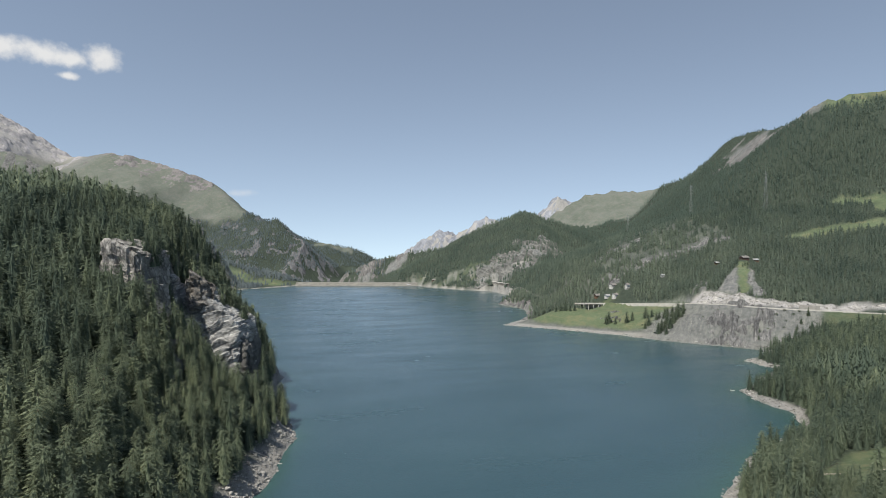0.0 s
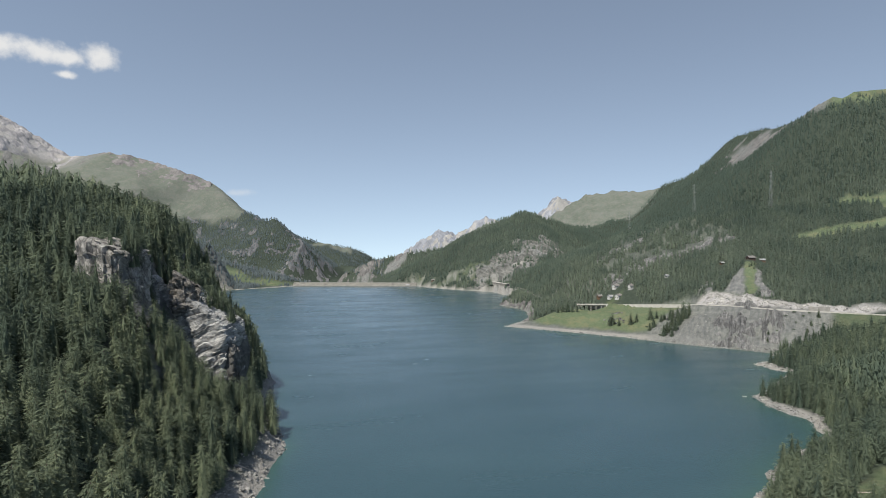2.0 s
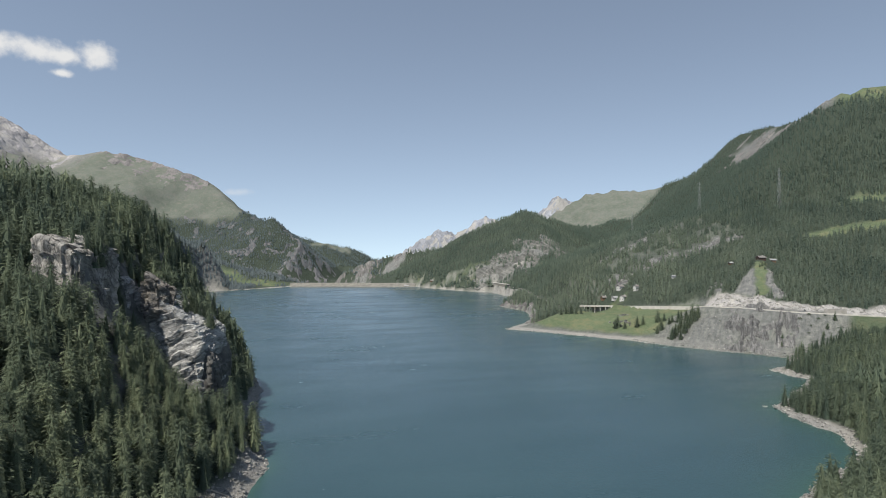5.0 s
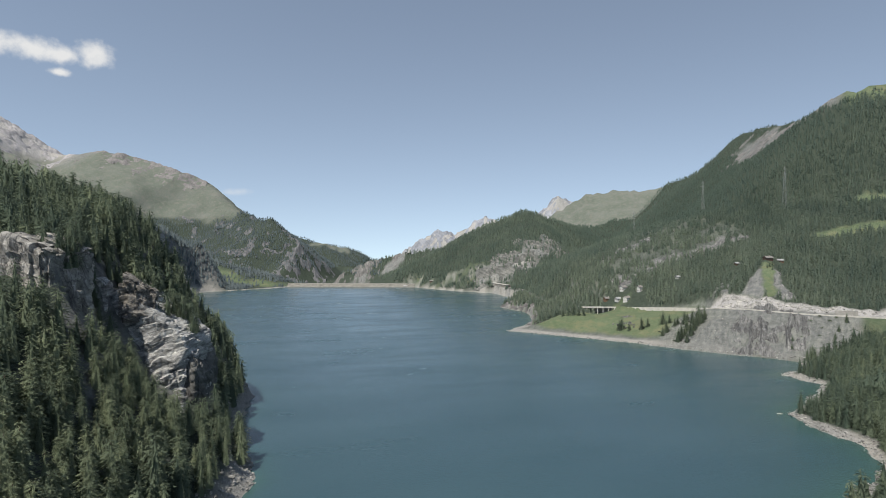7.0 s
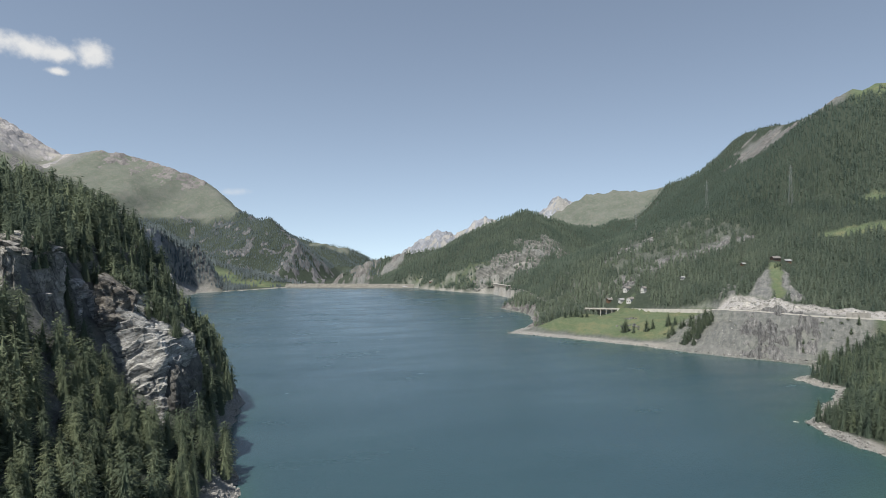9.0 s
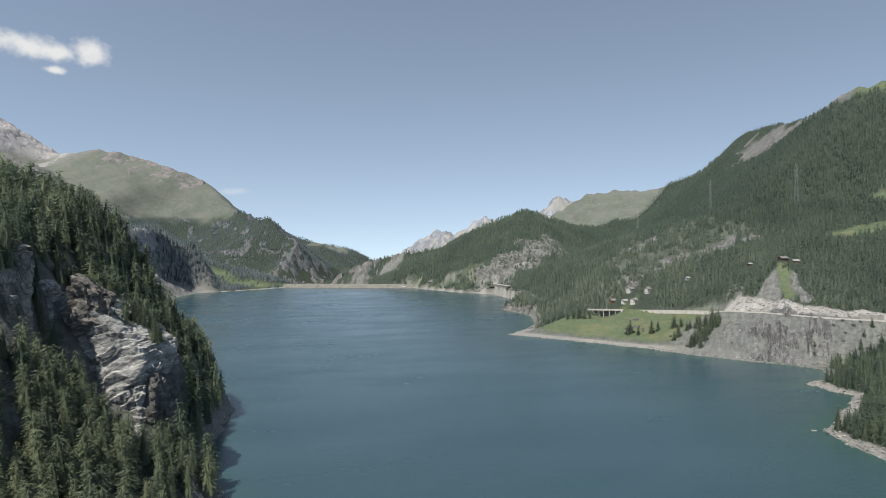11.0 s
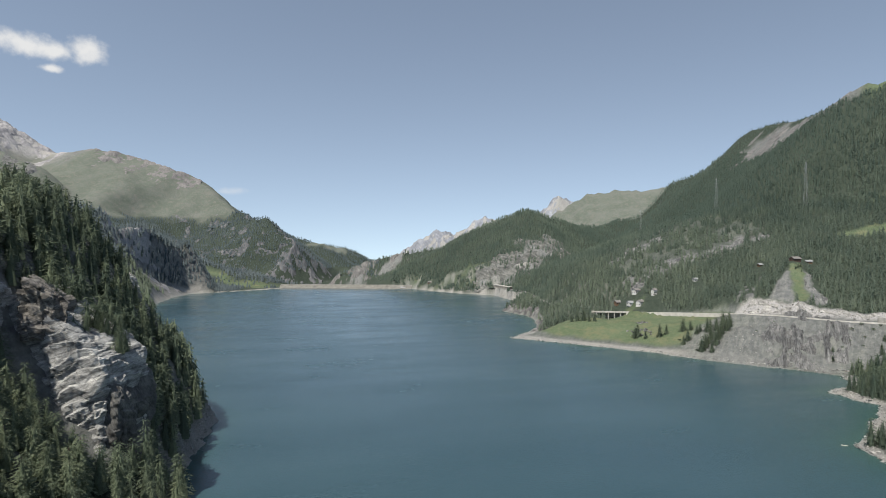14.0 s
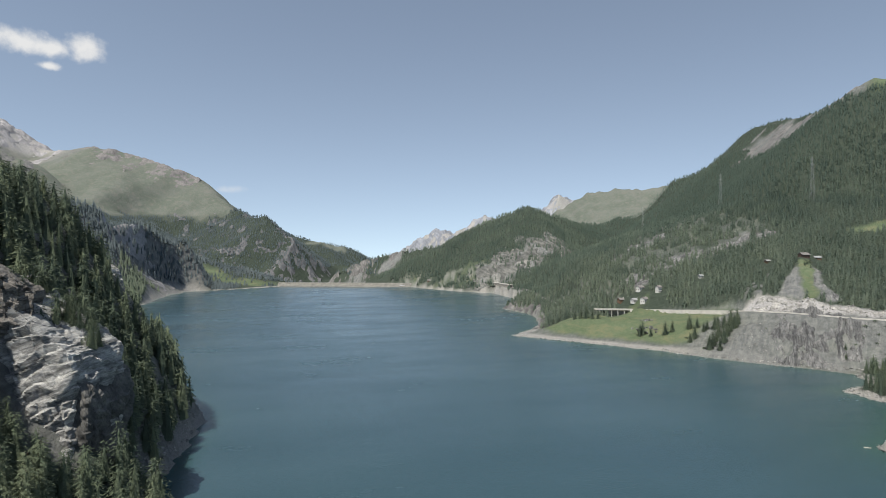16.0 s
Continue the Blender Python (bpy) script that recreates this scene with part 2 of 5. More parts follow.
def cover(x, y, h, d):
    """Shares of grass, bare rock and pale rubble, and whether trees grow."""
    n = fbm(x, y, 60, 4, 51)
    grass, rubble = np.zeros(np.shape(x)), np.zeros(np.shape(x))
    # alpine grass above the woods in the west, on the south-east top and the far hills
    grass = np.maximum(grass, smooth(0, 40, h + 22 * n - 258) * smooth(1180, 1250, -x + 30 * n) * (y > 2500))
    grass = np.maximum(grass, smooth(2750, 2850, y + 60 * n) * (x > 350))
    r, _ = seg_dist(x, y, [(-870, 4130), (-760, 4110), (-680, 4120)])
    grass = np.maximum(grass, 1 - smooth(22, 45, r + 30 * n))
    grass = np.maximum(grass, (y > 4300) * 1.0)
    grass = np.maximum(grass, smooth(428, 440, h + 20 * n) * (x > 600) * (y < 1560))
    for line, wide in MEADOWS:
        r, _ = seg_dist(x, y, line)
        grass = np.maximum(grass, 1 - smooth(wide - 3, wide + 3, r + 10 * n))
    r, _ = seg_dist(x, y, [(110, 886), (180, 860), (250, 845), (290, 800)])
    grass = np.maximum(grass, 1 - smooth(38, 48, r + 12 * n))
    r, _ = seg_dist(x, y, [(170, 915), (215, 925), (252, 895), (300, 835)])
    grass = np.maximum(grass, 1 - smooth(34, 42, r + 8 * n))
    r, _ = seg_dist(x, y, [(438, 690), (530, 652)])
    grass = np.maximum(grass, 0.55 * (1 - smooth(14, 28, r + 14 * n)))
    r, _ = seg_dist(x, y, [(178, 252), (205, 268)])
    grass = np.maximum(grass, 1 - smooth(15, 19, r + 6 * n))
    down = np.clip(((x - 450) * -0.54 + (y - 874) * -0.84) / 98, 0, 1.05)
    gully = ((x - 450) * 0.84 + (y - 874) * -0.54 + 4 * fbm(x, y, 14, 3, 56)) / (6 + 26 * down)
    gully = np.where((down > 0) & (down < 1.05), gully, 9)
    grass = np.maximum(grass, smooth(-0.08, 0.08, gully + 0.75 - 0.72 * down + 0.2 * n) * (1 - smooth(0.4, 0.55, gully)))
    for line, wide in (([(-655, 1846), (-622, 1828)], 24), ([(-600, 1812), (-575, 1805)], 16), ([(-545, 1842), (-515, 1836), (-478, 1845)], 24)):
        r, _ = seg_dist(x, y, line)
        grass = np.maximum(grass, (1 - smooth(wide - 4, wide + 8, r + 16 * n)) * (d > 6))
    r, _ = seg_dist(x, y, [(40, 1770), (120, 1720)])
    grass = np.maximum(grass, 0.45 * (1 - smooth(25, 50, r + 45 * fbm(x, y, 30, 3, 54))))
    r, _ = seg_dist(x, y, [(-60, 1800), (10, 1775), (70, 1735), (125, 1690)])
    open_land = (1 - smooth(30, 55, r + 25 * n)) * smooth(-0.35, -0.1, fbm(x, y, 26, 2, 59))
    grass = np.maximum(grass, 0.55 * open_land)
    rubble = np.maximum(rubble, 0.5 * open_land * smooth(0.0, 0.25, fbm(x, y, 12, 3, 64)))
    r, _ = seg_dist(x, y, [(262, 968), (282, 962)])
    grass = np.maximum(grass, 0.8 * (1 - smooth(6, 11, r + 5 * n)))
    belt = block(x, y, 85, 300, 745, 935, 20) * (1 - smooth(17, 27, d + 10 * n))
    grass = grass * (1 - 0.85 * belt)
    # rubble: shore belt, scree under the road, blasted rock over it
    rubble = np.maximum(rubble, 1 - smooth(7, 12, (d + 3 * n) / (0.65 + 0.35 * smooth(-50, 50, x) + 0.45 * (x < 0) * (y < 390) + 0.2 * block(x, y, 190, 330, 395, 640, 15) + 0.42 * smooth(640, 720, y) * smooth(-1010, -950, -y) * (x > 0) + 0.1 * smooth(1450, 1600, y) * (x > -450) - 0.25 * (x < -200) + 0.75 * (x < -440) * smooth(1250, 1320, y))))
    rubble = rubble * (1 - block(x, y, -135, -92, 362, 440, 4) * smooth(1, 3, d))
    rubble = rubble * (1 - 0.1 * smooth(1350, 1450, y) * (x > -100))
    rubble = rubble * (1 - 0.75 * block(x, y, 255, 400, 640, 775, 25))
    low = block(x, y, 100, 220, 940, 1270, 30)
    rock_belt = rubble * low * smooth(-0.3, 0.2, fbm(x, y, 16, 3, 52))
    rubble = rubble * (1 - 0.65 * low)
    r, _ = seg_dist(x, y, [(300, 735), (345, 765), (395, 700)])
    scree = 0.85 * (1 - smooth(48, 58, r + 8 * n))
    grass = np.maximum(grass, scree * smooth(-0.1, 0.4, fbm(x, y, 22, 3, 58)))
    r, at = seg_dist(x, y, [(358, 818), (378, 787), (410, 755), (468, 726), (560, 696)])
    fresh = 1 - smooth(7, 11, r + 4 * n + 2 * np.maximum(at - 1.6, 0))
    rubble = np.maximum(rubble, (1 - smooth(8, 12, r + 4 * n)) * (1 - 0.6 * smooth(1.6, 2.4, at)))
    cut = 0.75 * (1 - smooth(8, 12, r + 4 * n)) * smooth(1.6, 2.4, at)
    r, _ = seg_dist(x, y, [(150, 1680), (270, 1790)])
    rock = np.maximum(scree, (1 - smooth(48, 70, r + 30 * n)) * smooth(-0.45, -0.15, fbm(x, y, 30, 3, 63)))
    r, _ = seg_dist(x, y, [(240, 1745), (195, 1690), (150, 1650)])
    rubble = np.maximum(rubble, 0.8 * (1 - smooth(6, 13, r + 8 * n)))
    r, _ = seg_dist(x, y, CREST_CLIFF)
    rock = np.maximum(rock, 0.9 * (1 - smooth(38, 54, r + 32 * n)))
    rock = np.maximum(np.maximum(np.maximum(rock, rock_belt), 0.6 * belt), np.maximum(cut, 0.4 * open_land * smooth(-0.1, 0.3, fbm(x, y, 18, 3, 60))))
    r, _ = seg_dist(x, y, [(292, 918), (322, 872), (350, 832)])
    rock = np.maximum(rock, 0.6 * (1 - smooth(0, 4, r + 4 * n)))
    # strips of bare rock between the trees
    for line, wide in (([(298, 1024), (340, 1042), (392, 1068)], 19), ([(308, 1180), (350, 1200), (396, 1228)], 19), ([(428, 1055), (455, 1058), (490, 1064)], 21), ([(386, 864), (394, 882)], 6), ([(374, 846), (384, 868)], 10), ([(620, 1500), (700, 1600)], 8)):
        r, _ = seg_dist(x, y, line)
        rock = np.maximum(rock, 0.9 * (1 - smooth(wide - 4, wide + 4, r + 19 * fbm(x, y, 17, 3, 57))) * smooth(-0.25, 0.1, vnoise(x / 7, y / 7, 53)))
    r, _ = seg_dist(x, y, [(-450, 2560), (-235, 2570)])
    rock = np.maximum(rock, (1 - smooth(90, 130, r)) * smooth(0.1, 0.35, fbm(x, 0.4 * y, 45, 3, 62)))
    rock = np.maximum(rock, (gully > -0.85) * (gully < 1.0) * (1 - grass) * smooth(0.2, 0.35, down))
    r, _ = seg_dist(x, y, [(-676, 1360), (-652, 1400), (-630, 1450), (-612, 1510)])
    rock = np.maximum(rock, 1 - smooth(16, 28, r + 12 * n))
    rock = np.maximum(rock, smooth(600, 720, h + 150 * n) * (x < -2200) * (y > 3450) * 0.8)
    rubble = np.maximum(rubble, smooth(600, 680, h + 60 * n) * smooth(2300, 2500, -x) * (y > 3450))
    # farthest peaks: pale rock, its share raised to imitate haze
    fresh = np.maximum(fresh, smooth(4520, 4580, y) * (0.8 + 0.2 * n) * (x > -400))
    fresh = np.maximum(fresh, smooth(640, 720, h + 80 * n) * smooth(2350, 2550, -x) * 0.7 * (y > 3450))
    rough = block(x, y, 300, 520, 1030, 1330, 25)
    thin = np.maximum(block(x, y, 125, 330, 985, 1330, 25), 0.8 * block(x, y, 280, 540, 990, 1360, 25)) * smooth(0.08, 0.3, fbm(x, y, 24, 3, 74))
    grass = np.maximum(grass, 0.28 * thin)
    rock = np.maximum(rock, 0.4 * thin)
    rock = np.maximum(rock, 0.3 * rough * smooth(-0.3, 0.2, fbm(x, y, 28, 3, 72)))
    r, _ = seg_dist(x, y, ROAD)
    wood = (grass < 0.3) & (rubble < 0.4) & (rock < 0.45) & (r > np.where((x > 395) & (y < 770), 25, 9)) & (d > np.where(x < 0, np.where(y < 352, 8.5, 3.0), np.where((y > 400) & (y < 640), 6.5, 5.0)))
    wood &= (rough < 0.5) | (fbm(x, y, 14, 2, 73) > -0.1)
    for hx, hy in HOUSE_SPOTS:
        wood &= seg_dist(x, y, [(hx, hy), (hx * 0.97, hy * 0.97)])[0] > 9
    return grass, rock, rubble, wood, fresh


# ---- materials ----
def material(name):
    m = bpy.data.materials.new(name)
    m.use_nodes = True
    return m, m.node_tree.nodes, m.node_tree.links, m.node_tree.nodes["Principled BSDF"]


def put(nodes, kind, **values):
    n = nodes.new(kind)
    for key, value in values.items():
        n.inputs[key].default_value = value
    return n


def ramp(nodes, links, source, stops):
    n = nodes.new("ShaderNodeValToRGB")
    while len(n.color_ramp.elements) < len(stops):
        n.color_ramp.elements.new(0.5)
    for e, (at, colour) in zip(n.color_ramp.elements, stops):
        e.position, e.color = at, (*colour, 1)
    links.new(source, n.inputs[0])
    return n.outputs[0]


def mix(nodes, links, share, a, b, blend="MIX"):
    n = nodes.new("ShaderNodeMix")
    n.data_type, n.blend_type = "RGBA", blend
    for socket, v in ((n.inputs[0], share), (n.inputs[6], a), (n.inputs[7], b)):
        if isinstance(v, (int, float)):
            socket.default_value = v
        elif isinstance(v, tuple):
            socket.default_value = (*v, 1)
        else:
            links.new(v, socket)
    return n.outputs[2]


def world_noise(nodes, links, scale, detail=6, rough=0.6, stretch=None):
    g = nodes.new("ShaderNodeNewGeometry")
    v = g.outputs["Position"]
    if stretch:
        mp = nodes.new("ShaderNodeMapping")
        mp.vector_type = "TEXTURE"
        mp.inputs["Scale"].default_value, mp.inputs["Rotation"].default_value = [1 / a for a in stretch[0]], [radians(a) for a in stretch[1]]
        links.new(v, mp.inputs[0])
        v = mp.outputs[0]
    n = put(nodes, "ShaderNodeTexNoise", Scale=scale, Detail=detail, Roughness=rough)
    links.new(v, n.inputs["Vector"])
    return n.outputs["Fac"]


def bump(nodes, links, source, bsdf, strength, distance):
    b = put(nodes, "ShaderNodeBump", Strength=strength, Distance=distance)
    links.new(source, b.inputs["Height"])
    links.new(b.outputs[0], bsdf.inputs["Normal"])


def plain(name, colour, rough=0.7, metal=0.0, vary=0.25, scale=0.6, relief=0.02):
    m, nodes, links, p = material(name)
    n = world_noise(nodes, links, scale)
    dark = tuple(c * (1 - vary) for c in colour)
    light = tuple(min(1, c * (1 + vary)) for c in colour)
    links.new(ramp(nodes, links, n, [(0.3, dark), (0.7, light)]), p.inputs["Base Color"])
    p.inputs["Roughness"].default_value, p.inputs["Metallic"].default_value = rough, metal
    bump(nodes, links, world_noise(nodes, links, scale * 5, 3), p, 0.5, relief)
    return m


def ground_material():
    m, nodes, links, p = material("ground")
    att = nodes.new("ShaderNodeAttribute")
    att.attribute_name = "cover"
    parts = nodes.new("ShaderNodeSeparateColor")
    links.new(att.outputs["Color"], parts.inputs[0])
    big, fine = world_noise(nodes, links, 0.012, 8), world_noise(nodes, links, 0.25, 6)
    tiny = world_noise(nodes, links, 1.3, 4)
    strata = world_noise(nodes, links, 0.16, 10, 0.78, ((1, 1, 0.45), (10, 14, 0)))
    place = nodes.new("ShaderNodeSeparateXYZ")
    links.new(nodes.new("ShaderNodeNewGeometry").outputs["Position"], place.inputs[0])
    # alpine grass far off: greyer by distance, with haze mixed into its colour
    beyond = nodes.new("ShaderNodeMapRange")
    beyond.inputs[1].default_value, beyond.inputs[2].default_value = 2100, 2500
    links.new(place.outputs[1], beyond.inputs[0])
    floor = ramp(nodes, links, fine, [(0.3, (0.034, 0.046, 0.036)), (0.6, (0.052, 0.067, 0.052)), (0.75, (0.082, 0.092, 0.073))])
    green = ramp(nodes, links, big, [(0.35, (0.084, 0.116, 0.066)), (0.55, (0.11, 0.147, 0.09)), (0.7, (0.15, 0.172, 0.115))])
    green = mix(nodes, links, 0.5, green, ramp(nodes, links, fine, [(0.3, (0.07, 0.1, 0.055)), (0.55, (0.115, 0.143, 0.083)), (0.72, (0.178, 0.178, 0.122))]))
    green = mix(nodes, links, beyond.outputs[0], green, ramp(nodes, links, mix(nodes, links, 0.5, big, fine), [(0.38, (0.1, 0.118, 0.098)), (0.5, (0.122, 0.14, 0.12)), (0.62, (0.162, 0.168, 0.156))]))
    mottle = world_noise(nodes, links, 0.045, 8, 0.7)
    patch = nodes.new("ShaderNodeMapRange")
    patch.inputs[1].default_value, patch.inputs[2].default_value = 0.49, 0.64
    links.new(mottle, patch.inputs[0])
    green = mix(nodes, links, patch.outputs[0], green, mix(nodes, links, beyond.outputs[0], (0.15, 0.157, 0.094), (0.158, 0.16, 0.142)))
    stone = ramp(nodes, links, strata, [(0.36, (0.115, 0.119, 0.121)), (0.5, (0.166, 0.171, 0.171)), (0.64, (0.222, 0.226, 0.224))])
    streak = world_noise(nodes, links, 0.3, 5, 0.65, ((0.12, 1, 0.3), (0, 0, 55)))
    stone = mix(nodes, links, 0.8, stone, ramp(nodes, links, streak, [(0.36, (0.72, 0.73, 0.76)), (0.64, (1.25, 1.24, 1.2))]), "MULTIPLY")
    pale = ramp(nodes, links, tiny, [(0.3, (0.145, 0.144, 0.142)), (0.5, (0.265, 0.26, 0.254)), (0.7, (0.42, 0.412, 0.402))])
    pale = mix(nodes, links, 0.35, pale, ramp(nodes, links, big, [(0.4, (0.19, 0.195, 0.2)), (0.6, (0.34, 0.32, 0.28))]))
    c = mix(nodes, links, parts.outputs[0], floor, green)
    c = mix(nodes, links, parts.outputs[1], c, stone)
    c = mix(nodes, links, parts.outputs[2], c, pale)
    links.new(c, p.inputs["Base Color"])
    p.inputs["Roughness"].default_value = 0.95
    p.inputs["Specular IOR Level"].default_value = 0.15
    bump(nodes, links, mix(nodes, links, 0.4, strata, fine), p, 0.9, 3.0)
    coarse = put(nodes, "ShaderNodeBump", Strength=0.55, Distance=18.0)
    links.new(world_noise(nodes, links, 0.018, 9, 0.62), coarse.inputs["Height"])
    links.new(coarse.outputs[0], p.inputs["Normal"].links[0].from_node.inputs["Normal"])
    fresh = ramp(nodes, links, tiny, [(0.3, (0.19, 0.186, 0.186)), (0.5, (0.34, 0.333, 0.332)), (0.68, (0.47, 0.46, 0.458))])
    links.new(mix(nodes, links, att.outputs["Alpha"], c, fresh), p.inputs["Base Color"])
    return m


def leaf_material(name, dark, light, by_object, contrast=1.0, through_light=0.5):
    m, nodes, links, p = material(name)
    if by_object:
        tint = nodes.new("ShaderNodeObjectInfo").outputs["Color"]
    else:
        att = nodes.new("ShaderNodeAttribute")
        att.attribute_name = "tint"
        tint = att.outputs["Fac"]
    base = ramp(nodes, links, tint, [(0.0, dark), (0.6, tuple(0.5 * (a + b) for a, b in zip(dark, light))), (1.0, light)])
    n = world_noise(nodes, links, 2.3, 3, 0.8)
    c = mix(nodes, links, 1.0, base, ramp(nodes, links, n, [(0.36, tuple(1 - contrast * v for v in (0.55, 0.52, 0.54))), (0.64, tuple(1 + contrast * v for v in (0.55, 0.53, 0.46)))]), "MULTIPLY")
    grain = nodes.new("ShaderNodeNewGeometry").outputs["Random Per Island"]
    c = mix(nodes, links, 1.0, c, ramp(nodes, links, grain, [(0.0, tuple(1 - contrast * v for v in (0.3, 0.28, 0.28))), (1.0, tuple(1 + contrast * v for v in (0.28, 0.26, 0.2)))]), "MULTIPLY")
    links.new(c, p.inputs["Base Color"])
    thin = nodes.new("ShaderNodeBsdfTranslucent")
    links.new(c, thin.inputs["Color"])
    both = nodes.new("ShaderNodeMixShader")
    both.inputs[0].default_value = through_light
    links.new(p.outputs[0], both.inputs[1])
    links.new(thin.outputs[0], both.inputs[2])
    links.new(both.outputs[0], nodes["Material Output"].inputs["Surface"])
    p.inputs["Roughness"].default_value = 0.85
    p.inputs["Specular IOR Level"].default_value = 0.2
    bump(nodes, links, world_noise(nodes, links, 3.0, 3), p, 0.6, 0.25)
    return m


def water_material():
    m, nodes, links, p = material("lake_water")
    big = world_noise(nodes, links, 0.004, 4, 0.5, ((1, 2.2, 1), (0, 0, 12)))
    c = ramp(nodes, links, big, [(0.35, (0.025, 0.058, 0.074)), (0.65, (0.034, 0.071, 0.088))])
    att = nodes.new("ShaderNodeAttribute")
    att.attribute_name = "shallow"
    c = mix(nodes, links, att.outputs["Fac"], c, (0.034, 0.078, 0.072))
    links.new(c, p.inputs["Base Color"])
    breeze = world_noise(nodes, links, 0.0065, 5, 0.6, ((1, 3.0, 1), (0, 0, 15)))
    gloss = nodes.new("ShaderNodeMapRange")
    for k, v in enumerate((0.35, 0.65, 0.12, 0.28)):
        gloss.inputs[k + 1].default_value = v
    links.new(breeze, gloss.inputs[0])
    links.new(gloss.outputs[0], p.inputs["Roughness"])
    p.inputs["IOR"].default_value = 1.33
    waves = world_noise(nodes, links, 0.5, 5, 0.6, ((1, 2.0, 1), (0, 0, 20)))
    bump(nodes, links, waves, p, 0.5, 0.3)
    return m


MAT_GROUND = ground_material()
MAT_WATER = water_material()
MAT_LEAF = leaf_material("needles_tree", (0.079, 0.109, 0.086), (0.203, 0.238, 0.158), True, 0.45, 0.3)
MAT_LEAF_NEAR = leaf_material("needles_cliff", (0.079, 0.109, 0.086), (0.203, 0.238, 0.158), False, 0.45, 0.3)
# far needles: cooler and flatter than near ones, haze put into their colour
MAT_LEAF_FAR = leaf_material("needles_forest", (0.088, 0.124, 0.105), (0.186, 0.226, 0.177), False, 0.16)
# valley and spur needles: paler and bluer still, standing in for distance haze
MAT_LEAF_HAZE = leaf_material("needles_hazy", (0.088, 0.12, 0.142), (0.186, 0.224, 0.245), False, 0.3)
MAT_BARK = plain("bark", (0.09, 0.07, 0.055), 0.9, 0, 0.4, 2.0)


# ---- meshes from arrays ----
def mesh_from(name, verts, faces, mat, smooth_faces=False):
    """verts (n, 3); faces (m, 3) or (m, 4)."""
    me = bpy.data.meshes.new(name)
    k = faces.shape[1]
    me.vertices.add(len(verts))
    me.vertices.foreach_set("co", np.ascontiguousarray(verts, np.float32).ravel())
    me.loops.add(faces.size)
    me.loops.foreach_set("vertex_index", np.ascontiguousarray(faces, np.int32).ravel())
    me.polygons.add(len(faces))
    me.polygons.foreach_set("loop_start", np.arange(0, faces.size, k, dtype=np.int32))
    me.polygons.foreach_set("loop_total", np.full(len(faces), k, np.int32))
    me.polygons.foreach_set("use_smooth", np.full(len(faces), smooth_faces, bool))
    me.materials.append(mat)
    me.update(calc_edges=True)
    return me


def part(name, bm, mat, parent, label=""):
    me = bpy.data.meshes.new(name)
    bm.to_mesh(me)
    bm.free()
    me.materials.append(mat)
    ob = new(name, me)
    ob.parent = parent
    return tagged(ob, label)


def grid_faces(nx, ny):
    i, j = np.meshgrid(np.arange(nx - 1), np.arange(ny - 1), indexing="ij")
    a = (i * ny + j).ravel()
    return np.stack([a, a + ny, a + ny + 1, a + 1], 1)


def steps(lo, hi, a, b, fine, coarse, growth=1.05):
    """Spacing fine from a to b, growing to coarse outside."""
    mid = list(np.arange(a, b + fine, fine))
    up, s = [mid[-1]], fine
    while up[-1] < hi:
        s = min(s * growth, coarse)
        up.append(up[-1] + s)
    down, s = [a], fine
    while down[-1] > lo:
        s = min(s * growth, coarse)
        down.append(down[-1] - s)
    return np.array(down[:0:-1] + mid + up[1:])


# ---- ground and lake ----
gx, gy = steps(-4900, 4900, -240, 450, 4.4, 36, 1.06), steps(-1500, 4950, 230, 880, 4.8, 32, 1.05)
gx = np.unique(np.concatenate([gx[(gx < -830) | (gx > -240)], np.arange(-830, -240, 9.0), np.arange(880, 1130, 11.0)]))
X, Y = np.meshgrid(gx, gy, indexing="ij")
Z = height(X, Y)
D = shore_dist(X, Y)
g, r, b, _, new_rock = cover(X, Y, Z, D)
steep = np.hypot(np.gradient(Z, axis=0) / np.gradient(X, axis=0), np.gradient(Z, axis=1) / np.gradient(Y, axis=1))
r = np.maximum(r, smooth(1.1, 1.6, steep - 0.7 * (X > 0)) * (Y < 2500))
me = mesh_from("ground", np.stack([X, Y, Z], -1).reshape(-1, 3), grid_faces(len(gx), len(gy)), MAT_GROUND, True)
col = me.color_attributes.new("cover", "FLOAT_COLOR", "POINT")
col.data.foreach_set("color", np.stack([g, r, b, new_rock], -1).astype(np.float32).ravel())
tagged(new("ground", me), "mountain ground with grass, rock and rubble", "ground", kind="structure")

wx, wy = steps(-660, 420, -160, 380, 6, 24, 1.1), steps(-650, 1850, 220, 900, 6, 24, 1.1)
X, Y = np.meshgrid(wx, wy, indexing="ij")
D = shore_dist(X, Y)
me = mesh_from("water", np.stack([X, Y, np.zeros_like(X)], -1).reshape(-1, 3), grid_faces(len(wx), len(wy)), MAT_WATER, True)
att = me.attributes.new("shallow", "FLOAT", "POINT")
att.data.foreach_set("value", np.clip(np.exp(D / (6.5 + 7 * smooth(0, 120, X))), 0, 1).astype(np.float32).ravel())
tagged(new("water", me), "calm blue-green reservoir water with faint ripples", "lake", kind="structure")


